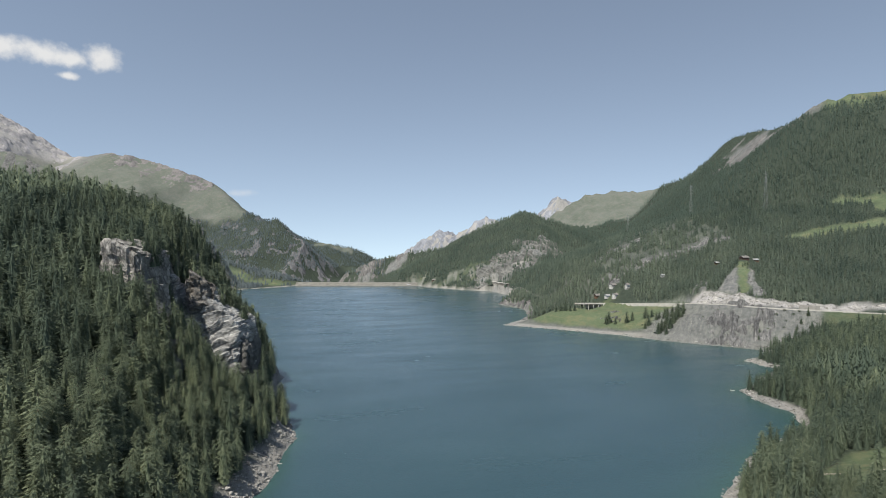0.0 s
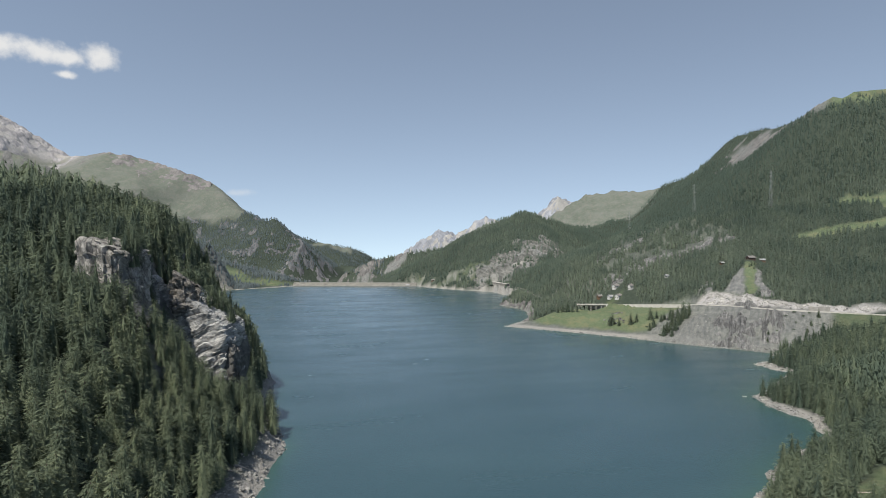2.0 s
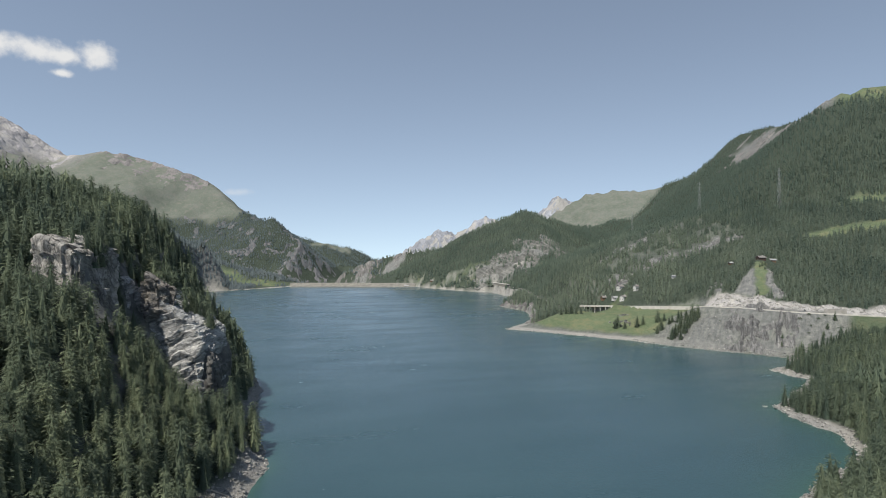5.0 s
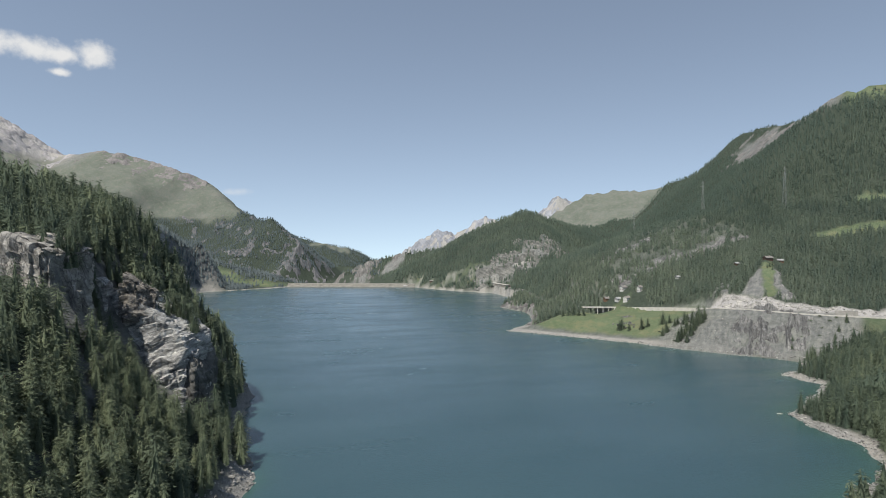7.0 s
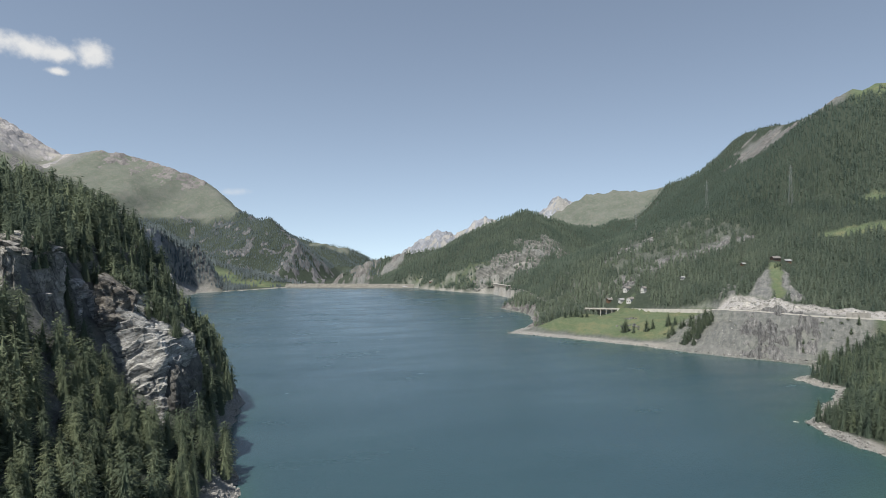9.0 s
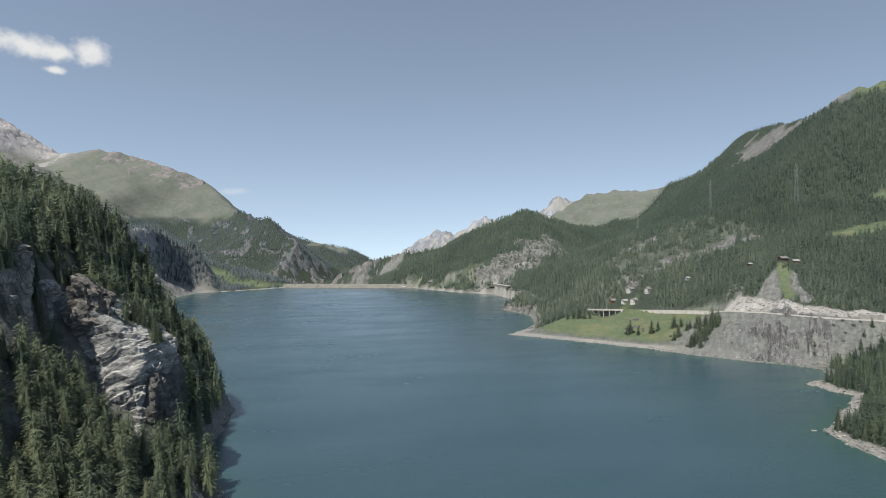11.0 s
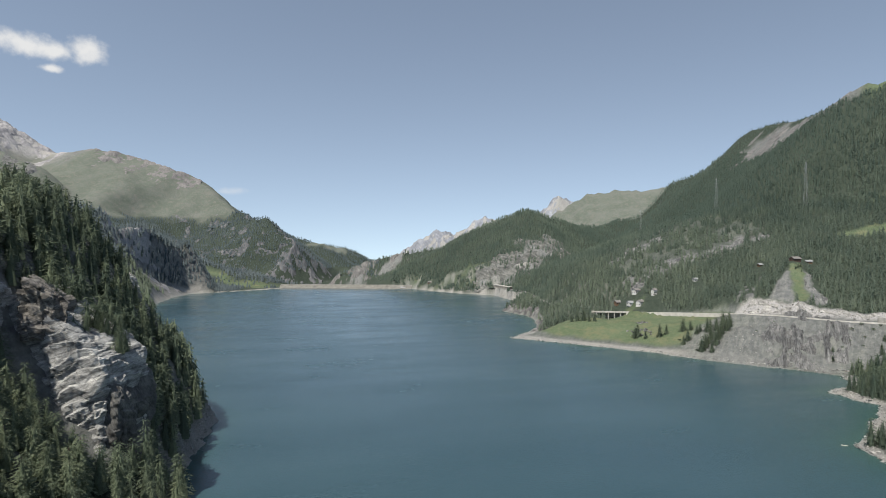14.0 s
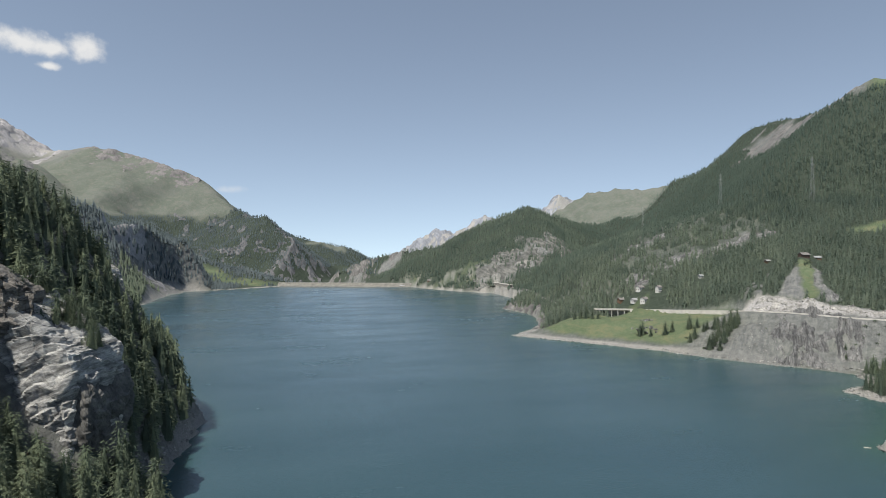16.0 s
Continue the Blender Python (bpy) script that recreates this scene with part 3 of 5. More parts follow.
# ---- conifers ----
def conifer(seed, whorls, arms, clumps, width, size, skirt=0.06, taper=0.8, core=7, fill=0.5, drop_core=0.05):
    """A conifer's crown of unit height: whorls of drooping boughs, each a fan of small needle clumps, round a slim core.
    Returns triangles' corners (n, 3, 3)."""
    q = np.random.default_rng(seed)
    lump = q.uniform(0, 6.28, 3)
    n = whorls * arms
    f = (np.repeat(np.arange(whorls), arms) + q.uniform(-0.45, 0.45, n)) / whorls
    f = np.clip(1 - np.sqrt(1 - 0.96 * np.clip(f, 0, 1)), 0, 0.97)
    z = skirt + (1 - skirt) * f
    t = np.tile(np.arange(arms), whorls) * 6.2832 / arms + np.repeat(np.arange(whorls) * 2.4, arms) + q.uniform(-0.4, 0.4, n)
    r = width * (1 - f) ** taper * np.clip(0.7 + f * 2.5, 0, 1) * (1 + 0.17 * np.sin(2 * t + lump[0] + 7 * z) + 0.13 * np.sin(3 * t + lump[1] - 13 * z)) * q.uniform(0.75, 1.2, n) + 0.012
    # clumps along each bough
    s = np.clip(np.tile((np.arange(clumps) + 0.5) / clumps, n) * 0.72 + 0.3 + q.uniform(-0.08, 0.08, n * clumps), 0, 1.02)
    r, z, t = np.repeat(r, clumps), np.repeat(z, clumps), np.repeat(t, clumps)
    m = len(s)
    u = np.stack([np.cos(t), np.sin(t), np.zeros(m)], 1)
    v = np.stack([-np.sin(t), np.cos(t), np.zeros(m)], 1)
    up = np.array([0, 0, 1.0])
    side = q.uniform(-1, 1, m) * 0.5 * r * (1.15 - s)
    p = u * (r * s)[:, None] + v * side[:, None] + up * (z + 0.26 * r * (1 - s) - 0.16 * r * s * s + q.uniform(-0.2, 0.2, m) * size)[:, None]
    bend = q.uniform(-0.7, 0.7, m)
    go = u * np.cos(bend)[:, None] + v * np.sin(bend)[:, None] - up * q.uniform(0.0, 0.55, m)[:, None]
    across = -u * np.sin(bend)[:, None] + v * np.cos(bend)[:, None] + up * q.uniform(-0.4, 0.4, m)[:, None]
    c = (size * q.uniform(0.7, 1.35, m) * (0.45 + 0.55 * np.clip(r / (0.6 * width), 0, 1)))[:, None]
    tail, tip = p - go * c * 0.7, p + go * c * 0.9
    sway = np.where(q.random(m) < 0.5, -1.0, 1.0)[:, None]
    tris = [np.stack([tail + sway * across * c * 0.2, tip, p - sway * across * c * 0.26 - up * c * 0.16], 1)]
    body = []
    for k in range(core):
        a, b = 6.2832 * k / core, 6.2832 * (k + 1) / core
        ra, rb = fill * width * (1 + 0.2 * q.random()), fill * width * (1 + 0.2 * q.random())
        body.append([(0, 0, 0.55 + 0.3 * fill), (ra * math.cos(a), ra * math.sin(a), skirt - drop_core), (rb * math.cos(b), rb * math.sin(b), skirt - drop_core)])
    return np.concatenate(tris + [np.array(body)])


def tufted(seed, tufts, width, skirt=0.04, taper=0.8, core=6, spread=0.32, inner=0.12, fill=0.5, drop_core=0.2):
    """A conifer's crown for the middle distance: slim drooping tufts round a core."""
    q = np.random.default_rng(seed)
    lump = q.uniform(0, 6.28, 3)
    f = (np.arange(tufts) + q.random(tufts)) / tufts
    f = 1 - np.sqrt(1 - 0.93 * f)
    z = skirt + (0.97 - skirt) * f
    t = np.arange(tufts) * 2.39996 + q.uniform(-0.5, 0.5, tufts)
    r = (width * (1 - f) ** taper * np.clip(0.72 + f * 2.5, 0, 1) * (1 + 0.16 * np.sin(2 * t + lump[0] + 7 * z) + 0.14 * np.sin(3 * t + lump[1] - 13 * z)) + 0.01) * q.uniform(0.75, 1.2, tufts)
    u = np.stack([np.cos(t), np.sin(t), np.zeros(tufts)], 1)
    v = np.stack([-np.sin(t), np.cos(t), np.zeros(tufts)], 1)
    up = np.array([0, 0, 1.0])
    wide = (spread * r + 0.01) * q.uniform(0.8, 1.3, tufts)
    drop = (0.4 * r + 0.006) * q.uniform(0.5, 1.4, tufts)
    root = u * (inner * r)[:, None] + up * (z + 0.45 * (1 - inner) * r + 0.008)[:, None]
    tip = u * r[:, None] + up * (z - drop)[:, None]
    side = np.where(q.random(tufts) < 0.5, -1.0, 1.0)
    out = u * (r * 0.72)[:, None] + v * (side * wide * (0.75 + 0.5 * q.random(tufts)))[:, None] + up * (z - drop * (0.4 + 0.6 * q.random(tufts)))[:, None]
    tris = [np.stack([root, tip - v * (0.35 * side * wide)[:, None], out], 1)]
    body = []
    for k in range(core):
        a, b = 6.2832 * k / core, 6.2832 * (k + 1) / core
        ra, rb = fill * width * (1 + 0.2 * q.random()), fill * width * (1 + 0.2 * q.random())
        body.append([(0, 0, 0.65 + 0.3 * fill), (ra * math.cos(a), ra * math.sin(a), skirt - drop_core), (rb * math.cos(b), rb * math.sin(b), skirt - drop_core)])
    return np.concatenate(tris + [np.array(body)])


def star(seed, layers, points, width, skirt=0.05):
    """A distant conifer: stacked jagged cones."""
    q = np.random.default_rng(seed)
    tris = []
    for k in range(layers):
        z0, z1 = skirt + (0.85 - skirt) * k / layers, min(1.0, skirt + (1 - skirt) * (k + 1.55) / layers)
        reach = width * (1 - (z0 - skirt)) ** 0.9
        turn = q.random() * 6.28
        ring = []
        for a in range(points):
            t = turn + 6.283 * a / points
            r = reach * ((0.75 + 0.45 * q.random()) if a % 2 == 0 else (0.45 + 0.2 * q.random()))
            ring.append(np.array([r * math.cos(t), r * math.sin(t), z0 + 0.08 * (a % 2) + 0.05 * q.random()]))
        top = np.array([0, 0, z1])
        tris += [(top, ring[a], ring[(a + 1) % points]) for a in range(points)]
    return np.array(tris)


def soften(tri, rise=0.6, ragged=0.6):
    """Turns a crown's triangles outward; returns them with normals that follow the crown's round form."""
    flat = np.cross(tri[:, 1] - tri[:, 0], tri[:, 2] - tri[:, 0])
    flat = flat / (np.linalg.norm(flat, axis=1)[:, None] + 1e-12)
    out = tri.mean(1) * [1, 1, 0]
    out = out / (np.linalg.norm(out, axis=1)[:, None] + 1e-9) * 0.8 + [0, 0, rise]
    back = (flat * out).sum(1) < 0
    tri = np.where(back[:, None, None], tri[:, ::-1], tri)
    n = out + ragged * np.where(back[:, None], -flat, flat)
    n = n / np.linalg.norm(n, axis=1)[:, None]
    return tri, np.repeat(n, 3, axis=0)


def set_normals(me, normals):
    me.polygons.foreach_set("use_smooth", np.ones(len(me.polygons), bool))
    att = me.attributes.new("custom_normal", "FLOAT_VECTOR", "POINT")
    att.data.foreach_set("vector", normals.astype(np.float32).ravel())


def wood(name, label, kinds, x, y, z, tall, tint, group="", mat=None):
    """Many trees joined into one mesh. kinds: crowns of unit height."""
    q = np.random.default_rng(len(x))
    pick, turn = q.integers(0, len(kinds), len(x)), q.random(len(x)) * 6.283
    fat = q.uniform(0.78, 1.12, len(x))
    verts, tints, normals = [], [], []
    for k, tri in enumerate(kinds):
        i = np.flatnonzero(pick == k)
        if not len(i):
            continue
        c, s = np.cos(turn[i])[:, None], np.sin(turn[i])[:, None]
        tri, bend = soften(tri, *((0.6, 0.6) if len(tri) > 100 else (1.0, 0.3)))
        p = tri.reshape(-1, 3)
        normals.append(np.stack([c * bend[:, 0] - s * bend[:, 1], s * bend[:, 0] + c * bend[:, 1], np.broadcast_to(bend[:, 2], (len(i), len(bend)))], -1).reshape(-1, 3))
        vx = (c * p[:, 0] - s * p[:, 1]) * (tall[i] * fat[i])[:, None] + x[i][:, None]
        vy = (s * p[:, 0] + c * p[:, 1]) * (tall[i] * fat[i])[:, None] + y[i][:, None]
        vz = p[:, 2] * tall[i][:, None] + z[i][:, None] - 0.3
        verts.append(np.stack([vx, vy, vz], -1).reshape(-1, 3))
        tints.append(np.repeat(tint[i], len(p)))
    verts, tints = np.concatenate(verts), np.concatenate(tints)
    me = mesh_from(name, verts, np.arange(len(verts)).reshape(-1, 3), mat or MAT_LEAF_FAR)
    set_normals(me, np.concatenate(normals))
    att = me.attributes.new("tint", "FLOAT", "POINT")
    att.data.foreach_set("value", tints.astype(np.float32))
    return tagged(new(name, me), label, "forest", group, "stuff")


def scatter(x0, x1, y0, y1, gap, seed, keep=None, mean=18.5, tone=0.4):
    """Jittered places on the plan where trees grow: x, y, z, height, tint."""
    q = np.random.default_rng(seed)
    px, py = np.meshgrid(np.arange(x0, x1, gap), np.arange(y0, y1, gap), indexing="ij")
    px = (px + q.uniform(-0.45, 0.45, px.shape) * gap).ravel()
    py = (py + q.uniform(-0.45, 0.45, py.shape) * gap).ravel()
    if keep is not None:
        ok = keep(px, py)
        px, py = px[ok], py[ok]
    h, d = height(px, py), shore_dist(px, py)
    ok = cover(px, py, h, d)[3] & (slope_at(px, py) < np.where((px < -85) & ((py < 430) | (px < -540) & (py > 1100) & (py < 1760)), 6.0, 3.3)) & ~bare(px, py) & (h > 0.8)
    px, py, h = px[ok], py[ok], h[ok]
    age = 0.5 + 0.35 * fbm(px, py, 25, 2, 61)
    tall = np.clip(mean * (0.75 + 0.5 * age + 0.17 * q.standard_normal(len(px))), 0.4 * mean, 1.45 * mean) * np.where((px > 870) & (py > 1480) & (py < 2260) & (h > 425), 0.55, np.where((px < -150) & (py < 640) & (h > 100), 0.97, 1))
    larch = np.where(px > 60, 0.34 * smooth(-380, -280, -py), 0.0) + np.where(px < -60, 0.22 * smooth(-105, -30, -h) - 0.22 * smooth(85, 125, h), 0.0)
    tint = np.clip(tone + larch * (py < 370) + 0.4 * (px > -132) * (px < -80) * (py > 384) * (py < 480) - 0.4 * smooth(380, 560, px) * (py > 720) + 0.3 * fbm(px, py, 40, 2, 71) + np.where(py < 700, 0.2, 0.1) * q.standard_normal(len(px)), 0, 1)
    return px, py, h, tall, tint


def bare(x, y):
    """Where the two buttresses' faces leave no foothold."""
    b = (x > -172) & (x < -119) & (y > 354) & (y < 372) | (x > -135) & (x < -116) & (y > 357) & (y < 401)
    return b | (x > -197) & (x < -170) & (y > 482) & (y < 526) | (x > -187) & (x < -158) & (y > 297) & (y < 322) | (x > -160) & (x < -149) & (y > 306) & (y < 346)


SHAPES = [(0.125, 0.85), (0.138, 0.72), (0.16, 0.62), (0.12, 0.95), (0.148, 0.58), (0.132, 0.8)]
NEAR = [conifer(500 + k, 24, 8, 9, w + 0.05, 0.026, 0.03, 0.66 + 0.36 * p, 9) for k, (w, p) in enumerate(SHAPES)]
NEAR_LOW = [conifer(700 + k, 20, 6, 5, w + 0.055, 0.038, 0.03, 0.66 + 0.36 * p, 9) for k, (w, p) in enumerate(SHAPES)]
MID = [conifer(100 + k, 15, 6, 3, w + 0.06, 0.054, 0.03, 0.66 + 0.36 * p, 7, 0.6, 0.12) for k, (w, p) in enumerate(SHAPES)]
MID_LOW = [tufted(200 + k, 54, w + 0.055, 0.02, 0.85 * p, 6, 0.26, 0.35) for k, (w, p) in enumerate(SHAPES)]
FAR = [tufted(300 + k, 12, w + 0.125, 0.0, 0.72 * p, 6, 0.42, 0.2, 0.66) for k, (w, p) in enumerate(SHAPES)]
TINY = [star(400 + k, 2, 6, 0.27) for k in range(3)]

west = scatter(-430, -70, 130, 640, 6.1, 1, lambda x, y: (y < 560 + 0.2 * x) | (x > -260), 21.5, 0.33)
close = np.argsort(np.maximum(np.maximum(west[0] / -0.75, west[1] - 155), (102 - west[2]) / 0.42))
first, rest = close[:185], close[185:]


def tint_crown(ob, tint):
    for c in ob.children:
        if c.name.startswith("crown"):
            c.color = (tint, tint, tint, 1)


models = []
for k, tri in enumerate(NEAR):
    tri, bend = soften(tri)
    base = new("conifer", None)
    crown = new("crown", mesh_from("crown", tri.reshape(-1, 3), np.arange(len(tri) * 3).reshape(-1, 3), MAT_LEAF))
    set_normals(crown.data, bend)
    crown.parent = base
    bm = bmesh.new()
    bmesh.ops.create_cone(bm, segments=7, radius1=0.016, radius2=0.003, depth=0.74, cap_ends=True, matrix=Matrix.Translation((0, 0, 0.34)))
    part("trunk", bm, MAT_BARK, base)
    tagged(base, "tall dark green conifer on the steep slope", "tree", "conifers on the west slope")
    models.append(base)
used = set()
for i in first:
    k = int(rng.integers(0, len(models)))
    m = Matrix.LocRotScale((west[0][i], west[1][i], west[2][i] - 0.3), Euler((0, 0, rng.random() * 6.28)), None)
    t = west[3][i]
    if k not in used:
        used.add(k)
        ob = models[k]
        ob.matrix_basis = m
    else:
        ob = copy_thing(models[k], m)
    ob.scale = (t * rng.uniform(0.9, 1.25), t * rng.uniform(0.9, 1.25), t)
    tint_crown(ob, west[4][i])
    if west[4][i] > 0.7:
        tagged(ob, "light green larch on the steep slope")

wood("cliff_forest", "dark conifers crowding round the rock cliffs", NEAR_LOW, *[v[rest[:330]] for v in west], mat=MAT_LEAF_NEAR)
wood("west_forest", "dense dark conifer forest on a steep slope", MID, *[v[rest[330:1250]] for v in west], mat=MAT_LEAF_NEAR)
wood("upper_west_forest", "dense dark conifer forest along the ridge", MID_LOW, *[v[rest[1250:]] for v in west], mat=MAT_LEAF_NEAR)
east = scatter(115, 420, 150, 470, 5.2, 2, lambda x, y: (x < 0.85 * y + 40), 18, 0.22)
order = np.argsort(np.maximum(np.maximum(east[0] / 0.75, east[1] - 155), (102 - east[2]) / 0.42))
for i in order[:75]:
    t = east[3][i]
    ob = copy_thing(models[int(rng.integers(0, len(models)))], pose(east[0][i], east[1][i], east[2][i] - 0.3, 0, 0, rng.uniform(0, 360)))
    ob.scale = (t * rng.uniform(0.85, 1.1), t * rng.uniform(0.85, 1.1), t)
    tint_crown(ob, min(1, east[4][i] + 0.2))
    tagged(ob, "green conifer on the gentle lake shore", "tree", "conifers on the east shore")
wood("east_shore_forest", "dense conifer forest on the gentle lake shore", MID, *[v[order[520:800]] for v in east], mat=MAT_LEAF_NEAR)
wood("east_point_forest", "light green conifers crowding the lake shore", [conifer(750 + k, 16, 6, 3, w + 0.045, 0.05, 0.04, 0.66 + 0.36 * p, 9, 0.6, 0.1) for k, (w, p) in enumerate(SHAPES)], *[v[order[75:520]] for v in east], mat=MAT_LEAF_NEAR)
wood("east_slope_forest", "dense conifer forest above the lake shore", MID_LOW, *[v[order[800:]] for v in east], mat=MAT_LEAF_NEAR)
wood("east_bank_forest", "dense conifer forest between shore and road", [conifer(230 + k, 11, 6, 2, w + 0.05, 0.066, 0.02, 0.66 + 0.36 * p, 7, 0.6, 0.15) for k, (w, p) in enumerate(SHAPES)], *scatter(200, 680, 470, 720, 5.9, 12, lambda x, y: (x < 0.85 * y + 40) & (seg_dist(x, y, ROAD)[0] > 44), 17, 0.2), mat=MAT_LEAF_NEAR)
wood("road_forest", "conifer forest above the lake road", [conifer(220 + k, 9, 6, 1, w + 0.085, 0.1, 0.02, 0.66 + 0.36 * p, 6, 0.62, 0.2) for k, (w, p) in enumerate(SHAPES)], *scatter(60, 900, 720, 1250, 7.3, 3, lambda x, y: x < 0.83 * y + 30, 16, 0.72))
wood("mountain_forest", "conifer forest on the mountain side", FAR, *scatter(-140, 1200, 1250, 2100, 7.5, 4, lambda x, y: x < 0.8 * y, 12.5, 0.3))
wood("ridge_forest", "distant conifer forest on the rounded ridge", TINY, *scatter(-520, 1150, 2100, 2800, 9.6, 5, None, 11, 0.45))
wood("west_shore_forest", "conifer forest on the shore slope west of the lake", FAR, *scatter(-330, -75, -320, 132, 7.5, 41, None, 19, 0.4))
wood("east_shore_wood", "conifer forest on the shore slope east of the lake", FAR, *scatter(118, 330, -320, 152, 7.5, 42, None, 17, 0.5))
q = np.random.default_rng(91)
sx, sy = q.uniform(60, 300, 190), q.uniform(1640, 1860, 190)
sx, sy = sx[seg_dist(sx, sy, [(140, 1690), (275, 1800)])[0] < 75], sy[seg_dist(sx, sy, [(140, 1690), (275, 1800)])[0] < 75]
wood("crag_trees", "sparse conifers growing on the crag", FAR, sx, sy, height(sx, sy) + 1.5, q.uniform(8, 17, len(sx)), q.uniform(0.2, 0.7, len(sx)))
q = np.random.default_rng(92)
sx, sy = q.uniform(835, 960, 150), q.uniform(1235, 1300, 150)
bx, by = q.uniform(-70, 150, 150), q.uniform(1670, 1830, 150)
ok = (seg_dist(bx, by, [(-60, 1800), (10, 1775), (70, 1735), (125, 1690)])[0] < 50) & (fbm(bx, by, 30, 2, 78) > -0.1) & (shore_dist(bx, by) > 14) & (seg_dist(bx, by, ROAD)[0] > 10)
bx, by = bx[ok], by[ok]
wood("pasture_trees", "bushes and small conifers on the open land by the dam", FAR, bx, by, height(bx, by), q.uniform(4, 10, len(bx)), q.uniform(0.4, 1.0, len(bx)))
wood("summit_trees", "scattered conifers on the mountain-top meadow", FAR, sx, sy, height(sx, sy), q.uniform(7, 12, 150), q.uniform(0.1, 0.6, 150))
sx, sy = q.uniform(-670, -465, 95), q.uniform(1775, 1870, 95)
ok = (shore_dist(sx, sy) > 9) & (fbm(sx, sy, 30, 2, 77) > -0.12)
sx, sy = sx[ok], sy[ok]
wood("lakeside_trees", "scattered conifers on the pasture beside the dam", FAR, sx, sy, height(sx, sy), q.uniform(8, 15, len(sx)), q.uniform(0.3, 0.8, len(sx)), mat=MAT_LEAF_HAZE)
wood("bay_forest", "conifer forest on the rocky spur", FAR, *scatter(-950, -140, 640, 2100, 9.5, 6, lambda x, y: (x > -0.75 * y) & (x < -0.22 * y) & (shore_dist(x, y) > np.where(y > 1225, 62, 0)), 15.5, 0.7), mat=MAT_LEAF_HAZE)
wood("spur_forest", "conifer forest on the steep rocky spur", FAR, *scatter(-760, -540, 1130, 1760, 7.5, 26, lambda x, y: (shore_dist(x, y) > 62) | (y > 1450), 15, 0.75), mat=MAT_LEAF_HAZE)
wood("valley_forest", "distant conifer forest on the mountain shoulder", TINY, *scatter(-1900, -250, 2100, 4300, 10.6, 7, lambda x, y: (x > -0.58 * y), 12, 0.3), mat=MAT_LEAF_HAZE)
wood("larch_wood", "light green larches at the foot of the spur", FAR, *scatter(-660, -540, 1225, 1450, 7.5, 27, lambda x, y: shore_dist(x, y) < 62, 15, 1.0))


# ---- rock outcrops ----
def rock_material(name, dark, mid, light, tilt, cracked=0.8, coarse=1.0):
    m, nodes, links, p = material(name)
    beds = world_noise(nodes, links, 0.16 / coarse, 8, 0.7, ((0.6, 0.6, 3.2), tilt))
    blotch = world_noise(nodes, links, 0.09 / coarse, 5)
    fine = world_noise(nodes, links, 1.6 / coarse, 5, 0.7)
    c = ramp(nodes, links, beds, [(0.3, dark), (0.47, mid), (0.62, light)])
    c = mix(nodes, links, 0.75, c, ramp(nodes, links, blotch, [(0.35, (0.65, 0.65, 0.66)), (0.65, (1.22, 1.2, 1.17))]), "MULTIPLY")
    c = mix(nodes, links, 0.5, c, ramp(nodes, links, fine, [(0.35, (0.65, 0.65, 0.65)), (0.6, (1.2, 1.2, 1.2))]), "MULTIPLY")
    g = nodes.new("ShaderNodeNewGeometry")
    mp = nodes.new("ShaderNodeMapping")
    mp.vector_type = "TEXTURE"
    mp.inputs["Scale"].default_value, mp.inputs["Rotation"].default_value = (2, 2, 0.62), [radians(a) for a in tilt]
    links.new(g.outputs["Position"], mp.inputs[0])
    warp = put(nodes, "ShaderNodeTexNoise", Scale=0.25, Detail=4.0)
    links.new(mp.outputs[0], warp.inputs["Vector"])
    wide = nodes.new("ShaderNodeVectorMath")
    wide.operation = "MULTIPLY_ADD"
    wide.inputs[1].default_value = (6, 6, 6)
    links.new(warp.outputs["Color"], wide.inputs[0])
    links.new(mp.outputs[0], wide.inputs[2])
    cells = put(nodes, "ShaderNodeTexVoronoi", Scale=0.3)
    cells.feature = "DISTANCE_TO_EDGE"
    links.new(wide.outputs[0], cells.inputs["Vector"])
    cracks = ramp(nodes, links, cells.outputs["Distance"], [(0.0, (0.3, 0.3, 0.31)), (0.07, (1, 1, 1))])
    c = mix(nodes, links, cracked, c, cracks, "MULTIPLY")
    links.new(c, p.inputs["Base Color"])
    p.inputs["Roughness"].default_value = 0.92
    bump(nodes, links, mix(nodes, links, 0.6 * cracked, mix(nodes, links, 0.45, beds, fine), cracks, "MULTIPLY"), p, 0.9, 1.0)
    return m


MAT_CLIFF = rock_material("grey_schist", (0.06, 0.062, 0.066), (0.265, 0.27, 0.274), (0.5, 0.505, 0.505), (0, -20, 8), 0.3, 0.9)
MAT_CLIFF_BROWN = rock_material("brown_grey_rock", (0.06, 0.056, 0.052), (0.15, 0.142, 0.134), (0.26, 0.248, 0.236), (10, -20, 0))
# darker copy of the cliff rock: shade of the east face as base colour
MAT_CLIFF_SHADE = rock_material("shade_toned_rock", (0.05, 0.05, 0.052), (0.1, 0.101, 0.101), (0.168, 0.168, 0.163), (0, 60, 20), 0.3)
MAT_CLIFF_TAN = rock_material("tan_rock", (0.085, 0.083, 0.08), (0.225, 0.22, 0.21), (0.41, 0.4, 0.383), (0, 72, 0))


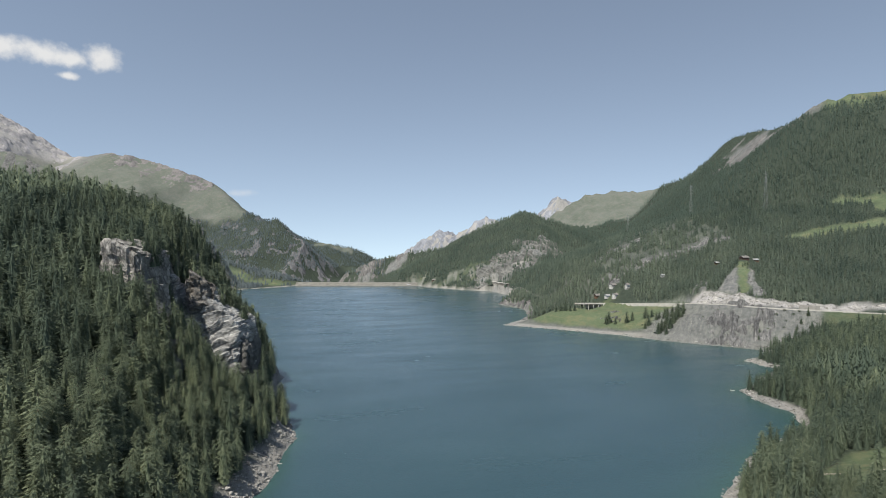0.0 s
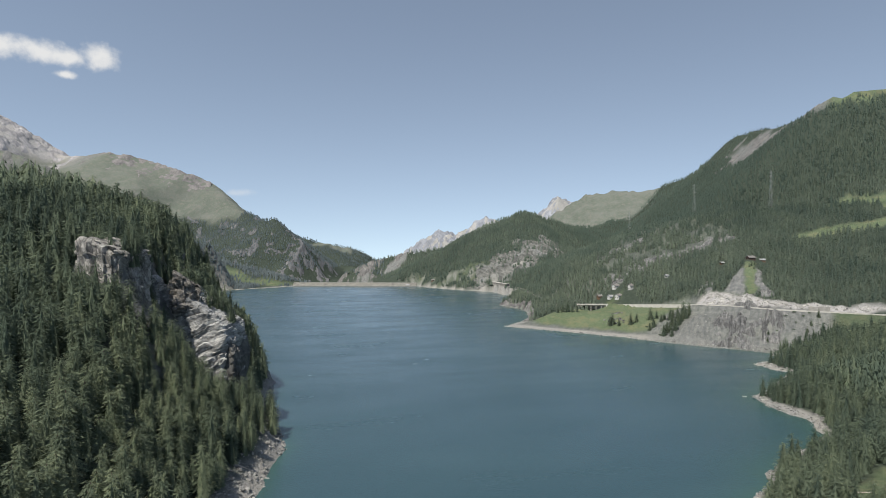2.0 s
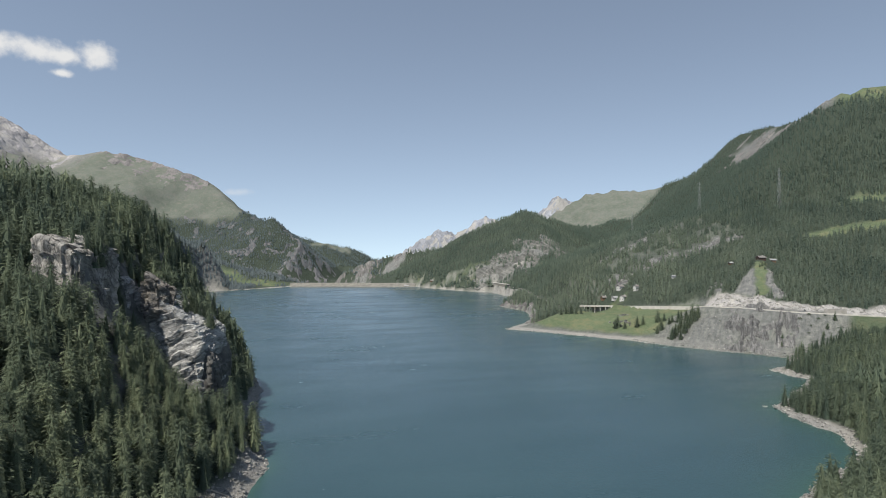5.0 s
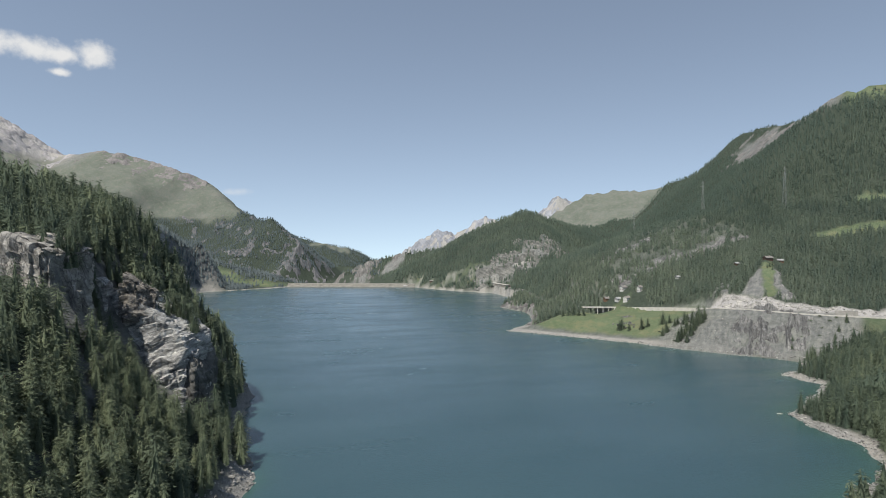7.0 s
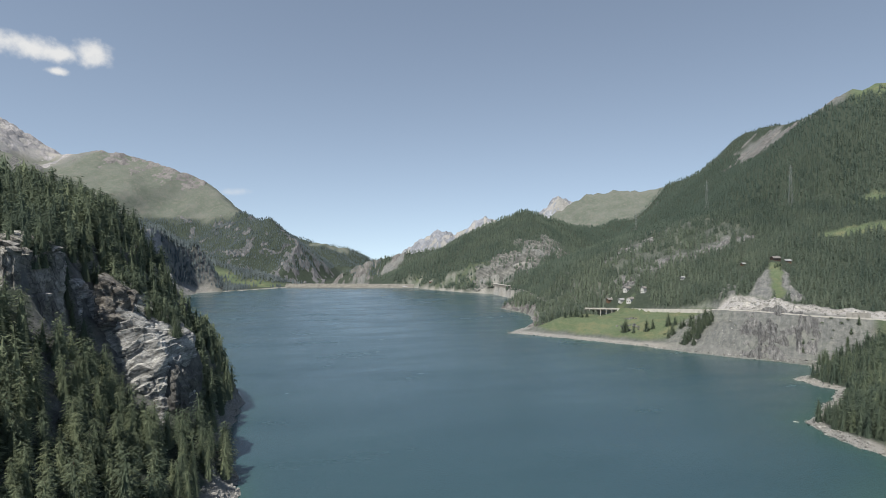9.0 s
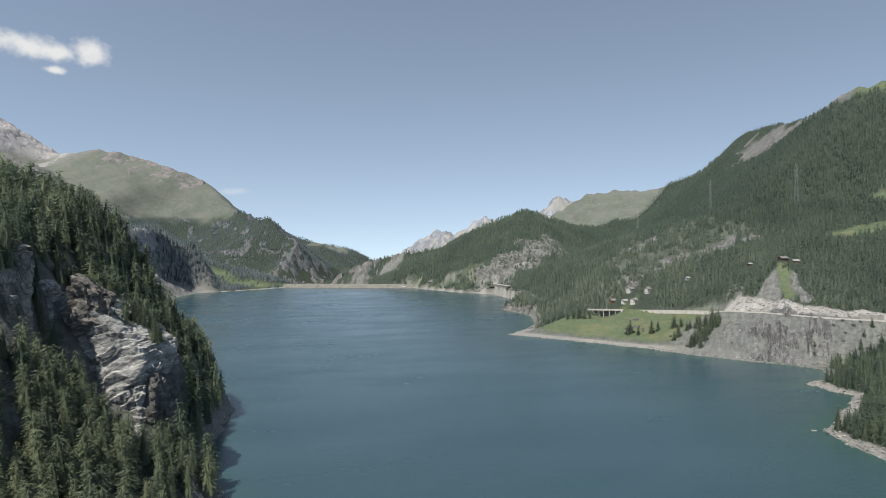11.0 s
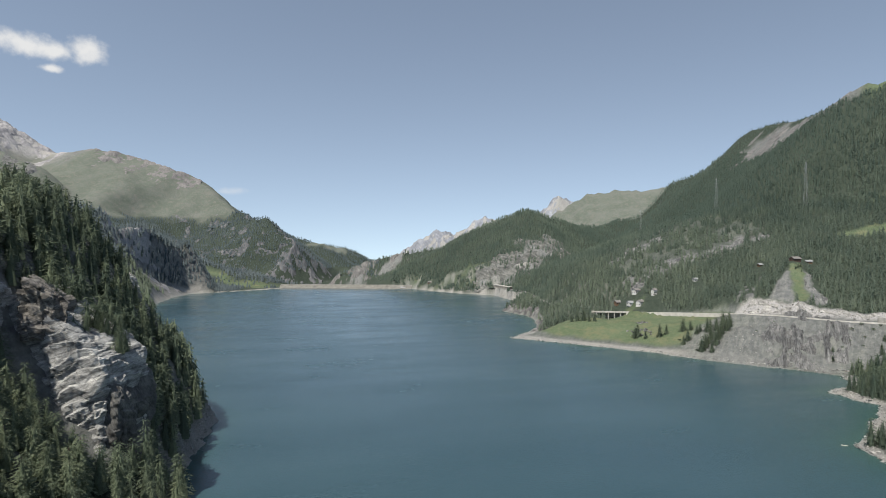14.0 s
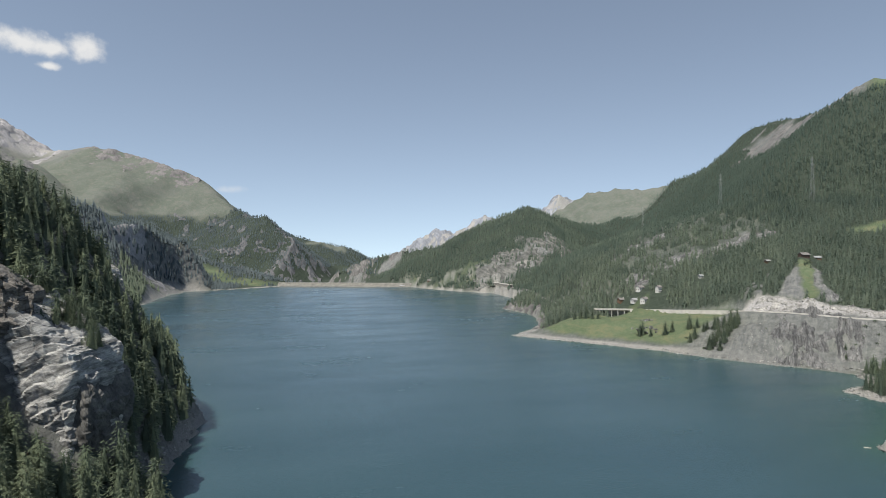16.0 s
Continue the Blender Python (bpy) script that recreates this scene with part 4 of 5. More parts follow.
def outcrop(name, label, mat, x0, x1, y0, y1, z0, z1, lean, dip, seed, cell=0.9, ledge=1.3, bed=3.0, turn=0.0, column_amp=0.9, rough_amp=3.0, batter=0.1, joint=0.8):
    """A bedded block of rock. lean: rise of its top per metre westward; dip: the bedding's rise per metre along x and y."""
    half = Vector(((x1 - x0) / 2, (y1 - y0) / 2, (z1 - z0) / 2))
    mid = Vector(((x0 + x1) / 2, (y0 + y1) / 2, (z0 + z1) / 2))
    verts, faces = [], []
    spin = Matrix.Rotation(radians(turn), 3, "Z")
    off = Vector((seed * 13.7, seed * 5.1, seed * 2.3))
    for axis in range(3):
        for sign in (-1, 1):
            if axis == 2 and sign < 0:
                continue
            u, v = (axis + 1) % 3, (axis + 2) % 3
            nu, nv = max(4, int(2 * half[u] / cell)), max(4, int(2 * half[v] / cell))
            start = len(verts)
            for i in range(nu + 1):
                for j in range(nv + 1):
                    q = [0.0, 0.0, 0.0]
                    q[axis], q[u], q[v] = sign, 2 * i / nu - 1, 2 * j / nv - 1
                    k = sum(abs(c) ** 14 for c in q) ** (-1 / 14)
                    p = Vector((q[0] * k * half.x, q[1] * k * half.y, q[2] * k * half.z))
                    share = (p.z / half.z + 1) / 2
                    p.z -= lean * (p.x + half.x) * share
                    p.x *= 1 - batter * share
                    p.y += 0.12 * half.y * (share - 0.5) * (1 if sign else 1)
                    out = spin @ Vector((p.x / half.x, p.y / half.y, 0.5 * p.z / half.z)).normalized()
                    p = spin @ p
                    w = p + mid
                    rough = noise.fractal((w + off) * 0.07, 0.9, 2.1, 5)
                    s = (w.z + dip[0] * w.x + dip[1] * w.y) / bed + 0.9 * noise.noise((w + off) * 0.11)
                    tooth = s - math.floor(s)
                    size = 0.5 + 0.8 * abs(noise.noise(Vector((math.floor(s) * 3.1, w.x * 0.06, w.y * 0.06)) + off))
                    crack = noise.cell(Vector((w.x * 0.1 + 0.04 * w.z, w.y * 0.1 - 0.03 * w.z, math.floor(s) * 0.31)) + off)
                    column = noise.cell(Vector((w.x * 0.23 + 0.03 * w.z, w.y * 0.23, 0.06 * w.z)) + off)
                    p += out * (column_amp * (column - 0.5) + rough_amp * rough + ledge * size * ((0.25 + 0.75 * tooth if tooth < 0.9 else (1 - tooth) / 0.1) - 0.6) + joint * ledge * (crack - 0.5))
                    verts.append(tuple(p + mid))
            for i in range(nu):
                for j in range(nv):
                    a = start + i * (nv + 1) + j
                    quad = [a, a + nv + 1, a + nv + 2, a + 1]
                    faces.append(quad if sign > 0 else quad[::-1])
    ob = new(name, mesh_from(name, np.array(verts), np.array(faces), mat))
    return tagged(ob, label, "rock", kind="thing")


outcrop("rock_cliff", "layered grey rock cliff rising from the conifer slope", MAT_CLIFF, -163, -125, 361, 395, 22, 97, 0.8, (-0.36, 0.1), 3, 0.6, 1.9, 4.6, -2, 0.5, 2.2, -0.02, 0.4)
outcrop("rock_cliff", "pale weathered rock buttress among conifers", MAT_CLIFF_TAN, -183, -160, 312, 344, 64, 120, 0.42, (0.35, 0.2), 8, 0.7, 0.6, 5.0, -5, 3.0, 2.4, -0.02)
# added wall over the east face, its dark colour imitating that face's shade
outcrop("rock_cliff", "dark rock wall, the layered cliff's shaded east side put into colour", MAT_CLIFF_SHADE, -134, -122.5, 364, 398, 12, 69, 1.1, (-0.3, 0.25), 14, 0.6, 0.9, 4.0, 4, 0.5, 3.6, 0.12, 0.3)
q = np.random.default_rng(19)
for k in range(17):
    px, py = q.uniform(-157, -126), q.uniform(372, 393)
    tall = q.uniform(9, 15)
    ob = copy_thing(models[k % len(models)], pose(px, py, 97 - 0.8 * (px + 163) * 0.96 - 2.2, 0, 0, q.uniform(0, 360)))
    ob.scale = (tall * 1.2, tall * 1.2, tall)
    tint_crown(ob, q.uniform(0.1, 0.5))
    tagged(ob, "dark conifer rooted on top of the cliff", "tree", "conifers on the west slope")
for k in range(12):
    px, py = q.uniform(-180, -160), q.uniform(345, 356)
    tall = q.uniform(13, 20)
    ob = copy_thing(models[(k + 2) % len(models)], pose(px, py, float(height(np.array([px]), np.array([py]))[0]) - 0.5, 0, 0, q.uniform(0, 360)))
    ob.scale = (tall * 1.15, tall * 1.15, tall)
    tint_crown(ob, q.uniform(0.1, 0.45))
    tagged(ob, "dark conifer in the gap between two cliffs", "tree", "conifers on the west slope")
outcrop("rock_outcrop", "brown fractured rock crowning the layered cliff", MAT_CLIFF_BROWN, -160, -143, 360, 378, 74, 100, 0.6, (0.3, -0.1), 11, 0.7, 1.2, 3.4, 20, 1.8, 3.2)
outcrop("rock_outcrop", "small pale rock between the cliffs", MAT_CLIFF, -172, -162, 356, 368, 74, 99, 0.3, (-0.25, 0.1), 5)
outcrop("rock_outcrop", "small grey rock below a leaning conifer", MAT_CLIFF, -216, -188, 488, 514, 62, 106, 0.5, (-0.25, 0.1), 6)


# ---- boulders along the shore ----
def boulders(name, label, xs, ys, zs, sizes, mat):
    q = np.random.default_rng(len(xs))
    bm = bmesh.new()
    bmesh.ops.create_icosphere(bm, subdivisions=1, radius=1)
    bm.verts.ensure_lookup_table()
    base = np.array([v.co[:] for v in bm.verts])
    tri = np.array([[v.index for v in f.verts] for f in bm.faces])
    bm.free()
    n = len(xs)
    v = base[None] * q.uniform(0.6, 1.25, (n, len(base), 1)) * (q.uniform(0.6, 1.3, (n, 1, 3)) * [1, 1, 0.7]) * sizes[:, None, None]
    v = v + np.stack([xs, ys, zs], -1)[:, None]
    f = tri[None] + (np.arange(n) * len(base))[:, None, None]
    ob = new(name, mesh_from(name, v.reshape(-1, 3), f.reshape(-1, 3), mat))
    return tagged(ob, label, "stones", kind="stuff")


MAT_STONE = rock_material("shore_stone", (0.13, 0.13, 0.13), (0.25, 0.248, 0.243), (0.4, 0.395, 0.385), (20, 10, 0))


def shore_stones(name, label, x0, x1, y0, y1, gap, widest, seed, grow=(0.35, 1.5)):
    q = np.random.default_rng(seed)
    px, py = np.meshgrid(np.arange(x0, x1, gap), np.arange(y0, y1, gap), indexing="ij")
    px, py = (px + q.uniform(-gap, gap, px.shape)).ravel(), (py + q.uniform(-gap, gap, py.shape)).ravel()
    d = shore_dist(px, py)
    ok = (d > -1.5) & (d < widest)
    px, py = px[ok], py[ok]
    size = grow[0] + (grow[1] - grow[0]) * q.random(len(px)) ** 3
    return boulders(name, label, px, py, height(px, py) + 0.1 * size, size, MAT_STONE)


shore_stones("west_shore_stones", "pale angular stones along the waterline", -160, -70, 150, 560, 1.6, 11, 31)
shore_stones("east_shore_stones", "pale angular stones along the shore spits", 100, 370, 200, 700, 1.9, 11, 32)
shore_stones("point_stones", "pale stones along the grassy point", 80, 340, 690, 960, 2.2, 5, 33, (0.4, 1.6))


# ---- road, viaduct, walls ----
MAT_ASPHALT = plain("asphalt", (0.16, 0.155, 0.15), 0.85, 0, 0.2, 0.3)
MAT_CONCRETE = plain("concrete", (0.5, 0.48, 0.45), 0.85, 0, 0.18, 0.25)
MAT_PLASTER = plain("white_plaster", (0.56, 0.55, 0.53), 0.85, 0, 0.12, 0.4)
MAT_ROOF = plain("grey_roof", (0.17, 0.16, 0.155), 0.8, 0, 0.25, 0.8)
MAT_ROOF_PALE = plain("pale_metal_roof", (0.36, 0.36, 0.37), 0.45, 0.3, 0.1, 0.4)
MAT_WOOD = plain("weathered_wood", (0.16, 0.1, 0.065), 0.85, 0, 0.3, 1.2)
MAT_RED = plain("red_wood", (0.09, 0.058, 0.048), 0.85, 0, 0.3, 1.2)
MAT_PANE = plain("dark_pane", (0.03, 0.035, 0.04), 0.15, 0, 0.1, 0.5, 0.0)
MAT_STEEL = plain("galvanised_steel", (0.42, 0.43, 0.43), 0.5, 0.5, 0.15, 0.5)
MAT_VERGE = plain("pale_gravel", (0.34, 0.33, 0.31), 0.95, 0, 0.25, 0.5)
MAT_DAM = plain("dam_stone", (0.17, 0.165, 0.15), 0.95, 0, 0.4, 0.12, 0.3)
MAT_OLD_CONCRETE = plain("aged_concrete", (0.32, 0.31, 0.29), 0.9, 0, 0.2, 0.2)


def along(points, step):
    """Evenly spaced points of a polyline with unit normals to its right."""
    p = np.array(points, float)
    s = np.concatenate([[0], np.cumsum(np.hypot(*np.diff(p[:, :2], axis=0).T))])
    at = np.linspace(0, s[-1], max(2, int(s[-1] / step) + 1))
    q = np.stack([np.interp(at, s, p[:, k]) for k in range(3)], 1)
    t = np.gradient(q[:, :2], axis=0)
    t /= np.linalg.norm(t, axis=1)[:, None]
    return q, np.stack([t[:, 1], -t[:, 0], np.zeros(len(t))], 1)


def sweep(points, profile, step=6):
    """A bmesh swept along a polyline; profile: (right, up) corners, closed."""
    q, right = along(points, step)
    bm = bmesh.new()
    rings = [[bm.verts.new(c + r * a + np.array([0, 0, u])) for a, u in profile] for c, r in zip(q, right)]
    n = len(profile)
    for a, b in zip(rings, rings[1:]):
        for k in range(n):
            bm.faces.new((a[k], a[(k + 1) % n], b[(k + 1) % n], b[k]))
    bm.faces.new(rings[0][::-1])
    bm.faces.new(rings[-1])
    bmesh.ops.recalc_face_normals(bm, faces=bm.faces)
    return bm


def box(bm, x0, x1, y0, y1, z0, z1):
    v = [bm.verts.new((x, y, z)) for x in (x0, x1) for y in (y0, y1) for z in (z0, z1)]
    for f in ((0, 1, 3, 2), (4, 6, 7, 5), (0, 4, 5, 1), (2, 3, 7, 6), (0, 2, 6, 4), (1, 5, 7, 3)):
        bm.faces.new([v[k] for k in f])
    return bm


road = part("road", sweep(ROAD, [(-4, 0.05), (-4, -0.6), (4, -0.6), (4, 0.05)]), MAT_ASPHALT, None)
tagged(road, "grey asphalt lake road cut into the slope", "road", kind="structure")
verge = part("verge", sweep(ROAD[5:9], [(4, 0.0), (4, -1.5), (7.6, -1.5), (7.6, 0.0)]), MAT_VERGE, None)
tagged(verge, "pale gravel verge beside the lake road", "verge", kind="structure")
wall = part("retaining_wall", sweep(ROAD[5:8], [(7.6, 0.9), (7.6, -5.2), (8.2, -5.2), (8.2, 0.9)]), MAT_CONCRETE, None)
tagged(wall, "pale concrete retaining wall below the lake road", "wall")
rail = part("parapet", sweep(ROAD[7:], [(4.4, 0.9), (4.4, -0.8), (4.8, -0.8), (4.8, 0.9)]), MAT_CONCRETE, None)
tagged(rail, "low pale parapet along the lake road", "parapet")

viaduct = tagged(new("viaduct"), "curved concrete road viaduct with dark open bays", "bridge")
SPAN = [(222, 1010, 21.4), (228, 998, 22.1), (245, 972, 24.6), (263, 945, 27.1), (268, 938, 27.6)]
part("deck", sweep(SPAN, [(-5, 0.2), (-5, -1.2), (5.4, -1.2), (5.4, 0.2)], 4), MAT_CONCRETE, viaduct)
part("parapet", sweep(SPAN, [(5.0, 1.2), (5.0, 0.2), (5.4, 0.2), (5.4, 1.2)], 4), MAT_CONCRETE, viaduct)
part("back_wall", sweep(SPAN, [(-4.4, -1.1), (-4.4, -8.5), (-3.6, -8.5), (-3.6, -1.1)], 4), MAT_OLD_CONCRETE, viaduct)
q, right = along(SPAN, 10)
for c, r in zip(q[1:-1], right[1:-1]):
    foot = c + r * 4.6
    ground = float(height(np.array([foot[0]]), np.array([foot[1]]))[0])
    bm = box(bmesh.new(), foot[0] - 0.5, foot[0] + 0.5, foot[1] - 0.5, foot[1] + 0.5, ground - 1, c[2] - 1.15)
    part("pier", bm, MAT_CONCRETE, viaduct)


# ---- dam ----
dam = tagged(new("dam"), "long low earth dam faced with pale stone", "dam")
LINE = [(-460, 1838, 9.5), (-330, 1842, 9.5), (-200, 1842, 9.5), (-80, 1836, 9.5)]
part("embankment", sweep(LINE, [(-90, -62), (-5, 0), (5, 0), (28, -13)][::-1], 5), MAT_DAM, dam)
part("crest_road", sweep(LINE, [(-3, 0.15), (-3, -0.3), (3, -0.3), (3, 0.15)], 5), MAT_ASPHALT, dam)
part("parapet", sweep(LINE, [(4.2, 1.0), (4.2, -0.2), (4.8, -0.2), (4.8, 1.0)], 5), MAT_OLD_CONCRETE, dam)


# ---- houses ----
def house(label, x, y, turn, long, wide, tall, roof_mat, wall_mat, roof_rise=2.4, windows=3):
    ground = float(np.min(height(np.array([x - 3, x + 3, x]), np.array([y, y, y - 3]))))
    ob = tagged(new("house"), label, "house", "houses above the lake")
    part("wall", box(bmesh.new(), -long / 2, long / 2, -wide / 2, wide / 2, -2, tall), wall_mat, ob)
    bm = bmesh.new()
    e, t = 0.8, 0.35
    ridge = [(-long / 2 - e, 0), (long / 2 + e, 0)]
    for side in (-1, 1):
        a = []
        for xx, _ in ridge:
            a += [bm.verts.new((xx, side * (wide / 2 + e), tall - 0.3)), bm.verts.new((xx, 0, tall + roof_rise)),
                  bm.verts.new((xx, side * (wide / 2 + e), tall - 0.3 + t)), bm.verts.new((xx, 0, tall + roof_rise + t))]
        for f in ((0, 4, 5, 1), (2, 3, 7, 6), (0, 2, 6, 4), (0, 1, 3, 2), (4, 6, 7, 5)):
            bm.faces.new([a[k] for k in f])
    bmesh.ops.recalc_face_normals(bm, faces=bm.faces)
    roof = part("roof", bm, roof_mat, ob)
    for sx in (-1, 1):
        bm = bmesh.new()
        rim = []
        for inset in (0, 0.2):
            rim.append([bm.verts.new((sx * (long / 2 - inset), yy, zz)) for yy, zz in ((-wide / 2, tall), (wide / 2, tall), (0, tall + roof_rise))])
        bm.faces.new(rim[0])
        bm.faces.new(rim[1])
        for k in range(3):
            bm.faces.new([rim[0][k], rim[0][(k + 1) % 3], rim[1][(k + 1) % 3], rim[1][k]])
        bmesh.ops.recalc_face_normals(bm, faces=bm.faces)
        part("gable", bm, wall_mat, ob)
    for k in range(windows):
        at = -long / 2 + long * (k + 0.5) / windows
        for z in ((1.0, 3.4) if tall > 4.5 else (1.0,)):
            part("window", box(bmesh.new(), at - 0.55, at + 0.55, -wide / 2 - 0.04, -wide / 2 + 0.1, z, z + 1.3), MAT_PANE, ob)
    for yy in (-wide / 4, wide / 4):
        part("window", box(bmesh.new(), -long / 2 - 0.04, -long / 2 + 0.1, yy - 0.5, yy + 0.5, 1.2, 2.5), MAT_PANE, ob)
    part("chimney", box(bmesh.new(), long / 5, long / 5 + 0.8, -0.4, 0.4, tall, tall + roof_rise + 1), MAT_CONCRETE, roof)
    ob.matrix_basis = pose(x, y, ground, 0, 0, turn)
    return ob


house("white house with a grey gable roof beside the road", 281, 957, 30, 9, 8, 5.5, MAT_ROOF, MAT_PLASTER)
house("low house with a pale metal roof among trees", 276, 978, 20, 13, 7, 3.2, MAT_ROOF_PALE, MAT_PLASTER)
house("dark wooden hut with a grey roof among trees", 264, 1003, 15, 10, 7, 3.6, MAT_ROOF, MAT_WOOD)
house("white house with a brown roof among conifers", 286, 990, 25, 9, 8, 5.0, MAT_ROOF, MAT_PLASTER)
house("tall white house half hidden by conifers", 299, 954, 25, 6, 6, 7.0, MAT_ROOF, MAT_PLASTER)
house("small white hut in the forest clearing", 357, 956, 10, 5, 5, 3.4, MAT_ROOF_PALE, MAT_PLASTER, 1.4, 2)
house("small pale hut on the wooded slope", 429, 922, 10, 5, 5, 3.0, MAT_ROOF_PALE, MAT_WOOD, 1.4, 2)
house("dark wooden chalet at the top of the gully", 452, 882, 15, 11, 7, 3.4, MAT_ROOF, MAT_RED)
house("small hut with a pale roof beside the chalet", 470, 884, -10, 7, 6, 3.0, MAT_ROOF_PALE, MAT_WOOD, 1.6, 2)
house("low grey gatehouse beside the dam crest", -104, 1826, 0, 18, 9, 6.5, MAT_ROOF_PALE, MAT_OLD_CONCRETE)
house("small brown building beside the dam crest", -30, 1800, 10, 10, 7, 3.5, MAT_ROOF, MAT_WOOD)

wall = tagged(new("retaining_wall"), "pale concrete retaining wall above the road", "wall", kind="structure")
part("wall_face", box(bmesh.new(), -11, 11, -0.4, 0.4, -1.5, 4.6), MAT_OLD_CONCRETE, wall)
part("coping", box(bmesh.new(), -11.2, 11.2, -0.6, 0.6, 4.6, 5.0), MAT_CONCRETE, wall)
for k in range(5):
    part("buttress", box(bmesh.new(), -10.5 + 5 * k, -9.5 + 5 * k, -1.0, -0.4, -1.5, 4.2), MAT_OLD_CONCRETE, wall)
wall.matrix_basis = pose(445, 713.5, 41.5, 0, 0, -20.7)

gallery = tagged(new("rock_gallery"), "concrete avalanche gallery with dark openings", "gallery")
TUNNEL = [(136, 1636, 19.2), (150, 1585, 19.2), (166, 1528, 19.3)]
part("roof", sweep(TUNNEL, [(-5.5, 6.2), (-5.5, 4.8), (4.5, 4.8), (4.5, 5.6)], 5), MAT_OLD_CONCRETE, gallery)
part("back_wall", sweep(TUNNEL, [(-5.4, 4.9), (-5.4, -1), (-4.6, -1), (-4.6, 4.9)], 5), MAT_OLD_CONCRETE, gallery)
q, right = along(TUNNEL, 5)
for c, r in zip(q, right):
    foot = c + r * 4.0
    part("column", box(bmesh.new(), foot[0] - 0.6, foot[0] + 0.6, foot[1] - 0.6, foot[1] + 0.6, c[2] - 2, c[2] + 4.85), MAT_OLD_CONCRETE, gallery)


# ---- pylons ----
def pylon(x, y, top):
    ground = float(height(np.array([x]), np.array([y]))[0])
    tall = top - ground
    ob = tagged(new("power_pylon"), "tall grey steel lattice power pylon above the forest", "pylon", "pylons along the mountain side")
    w, t = tall * 0.04, 0.12

    def bar(name, a, b, thick):
        a, b = Vector(a), Vector(b)
        bm = bmesh.new()
        m = Matrix.Translation((a + b) / 2) @ (b - a).to_track_quat("Z", "Y").to_matrix().to_4x4()
        bmesh.ops.create_cone(bm, segments=4, radius1=thick, radius2=thick, depth=(b - a).length, cap_ends=True, matrix=m)
        return part(name, bm, MAT_STEEL, ob)
    for sx in (-1, 1):
        for sy in (-1, 1):
            bar("leg", (sx * w, sy * w, -2), (sx * 0.5, sy * 0.5, tall), t)
    steps_up = 9
    for k in range(steps_up):
        z0, z1 = tall * k / steps_up, tall * (k + 1) / steps_up
        w0, w1 = w + (0.5 - w) * k / steps_up, w + (0.5 - w) * (k + 1) / steps_up
        for sy in (-1, 1):
            bar("brace", (-w0, sy * w0, z0), (w1, sy * w1, z1), t * 0.55)
            bar("brace", (w0, sy * w0, z0), (-w1, sy * w1, z1), t * 0.55)
    for z, reach in ((0.94, 6.5), (0.83, 8.5), (0.72, 7.0)):
        bar("cross_arm", (-reach, 0, tall * z), (reach, 0, tall * z), 1.4 * t)
        for sx in (-1, 1):
            bar("insulator", (sx * reach, 0, tall * z), (sx * reach, 0, tall * z - 2.2), t * 0.6)
    ob.matrix_basis = pose(x, y, ground, 0, 0, 35)


pylon(626, 1141, 266)
pylon(550, 1306, 258)
pylon(530, 1690, 220)
pylon(290, 1750, 156)


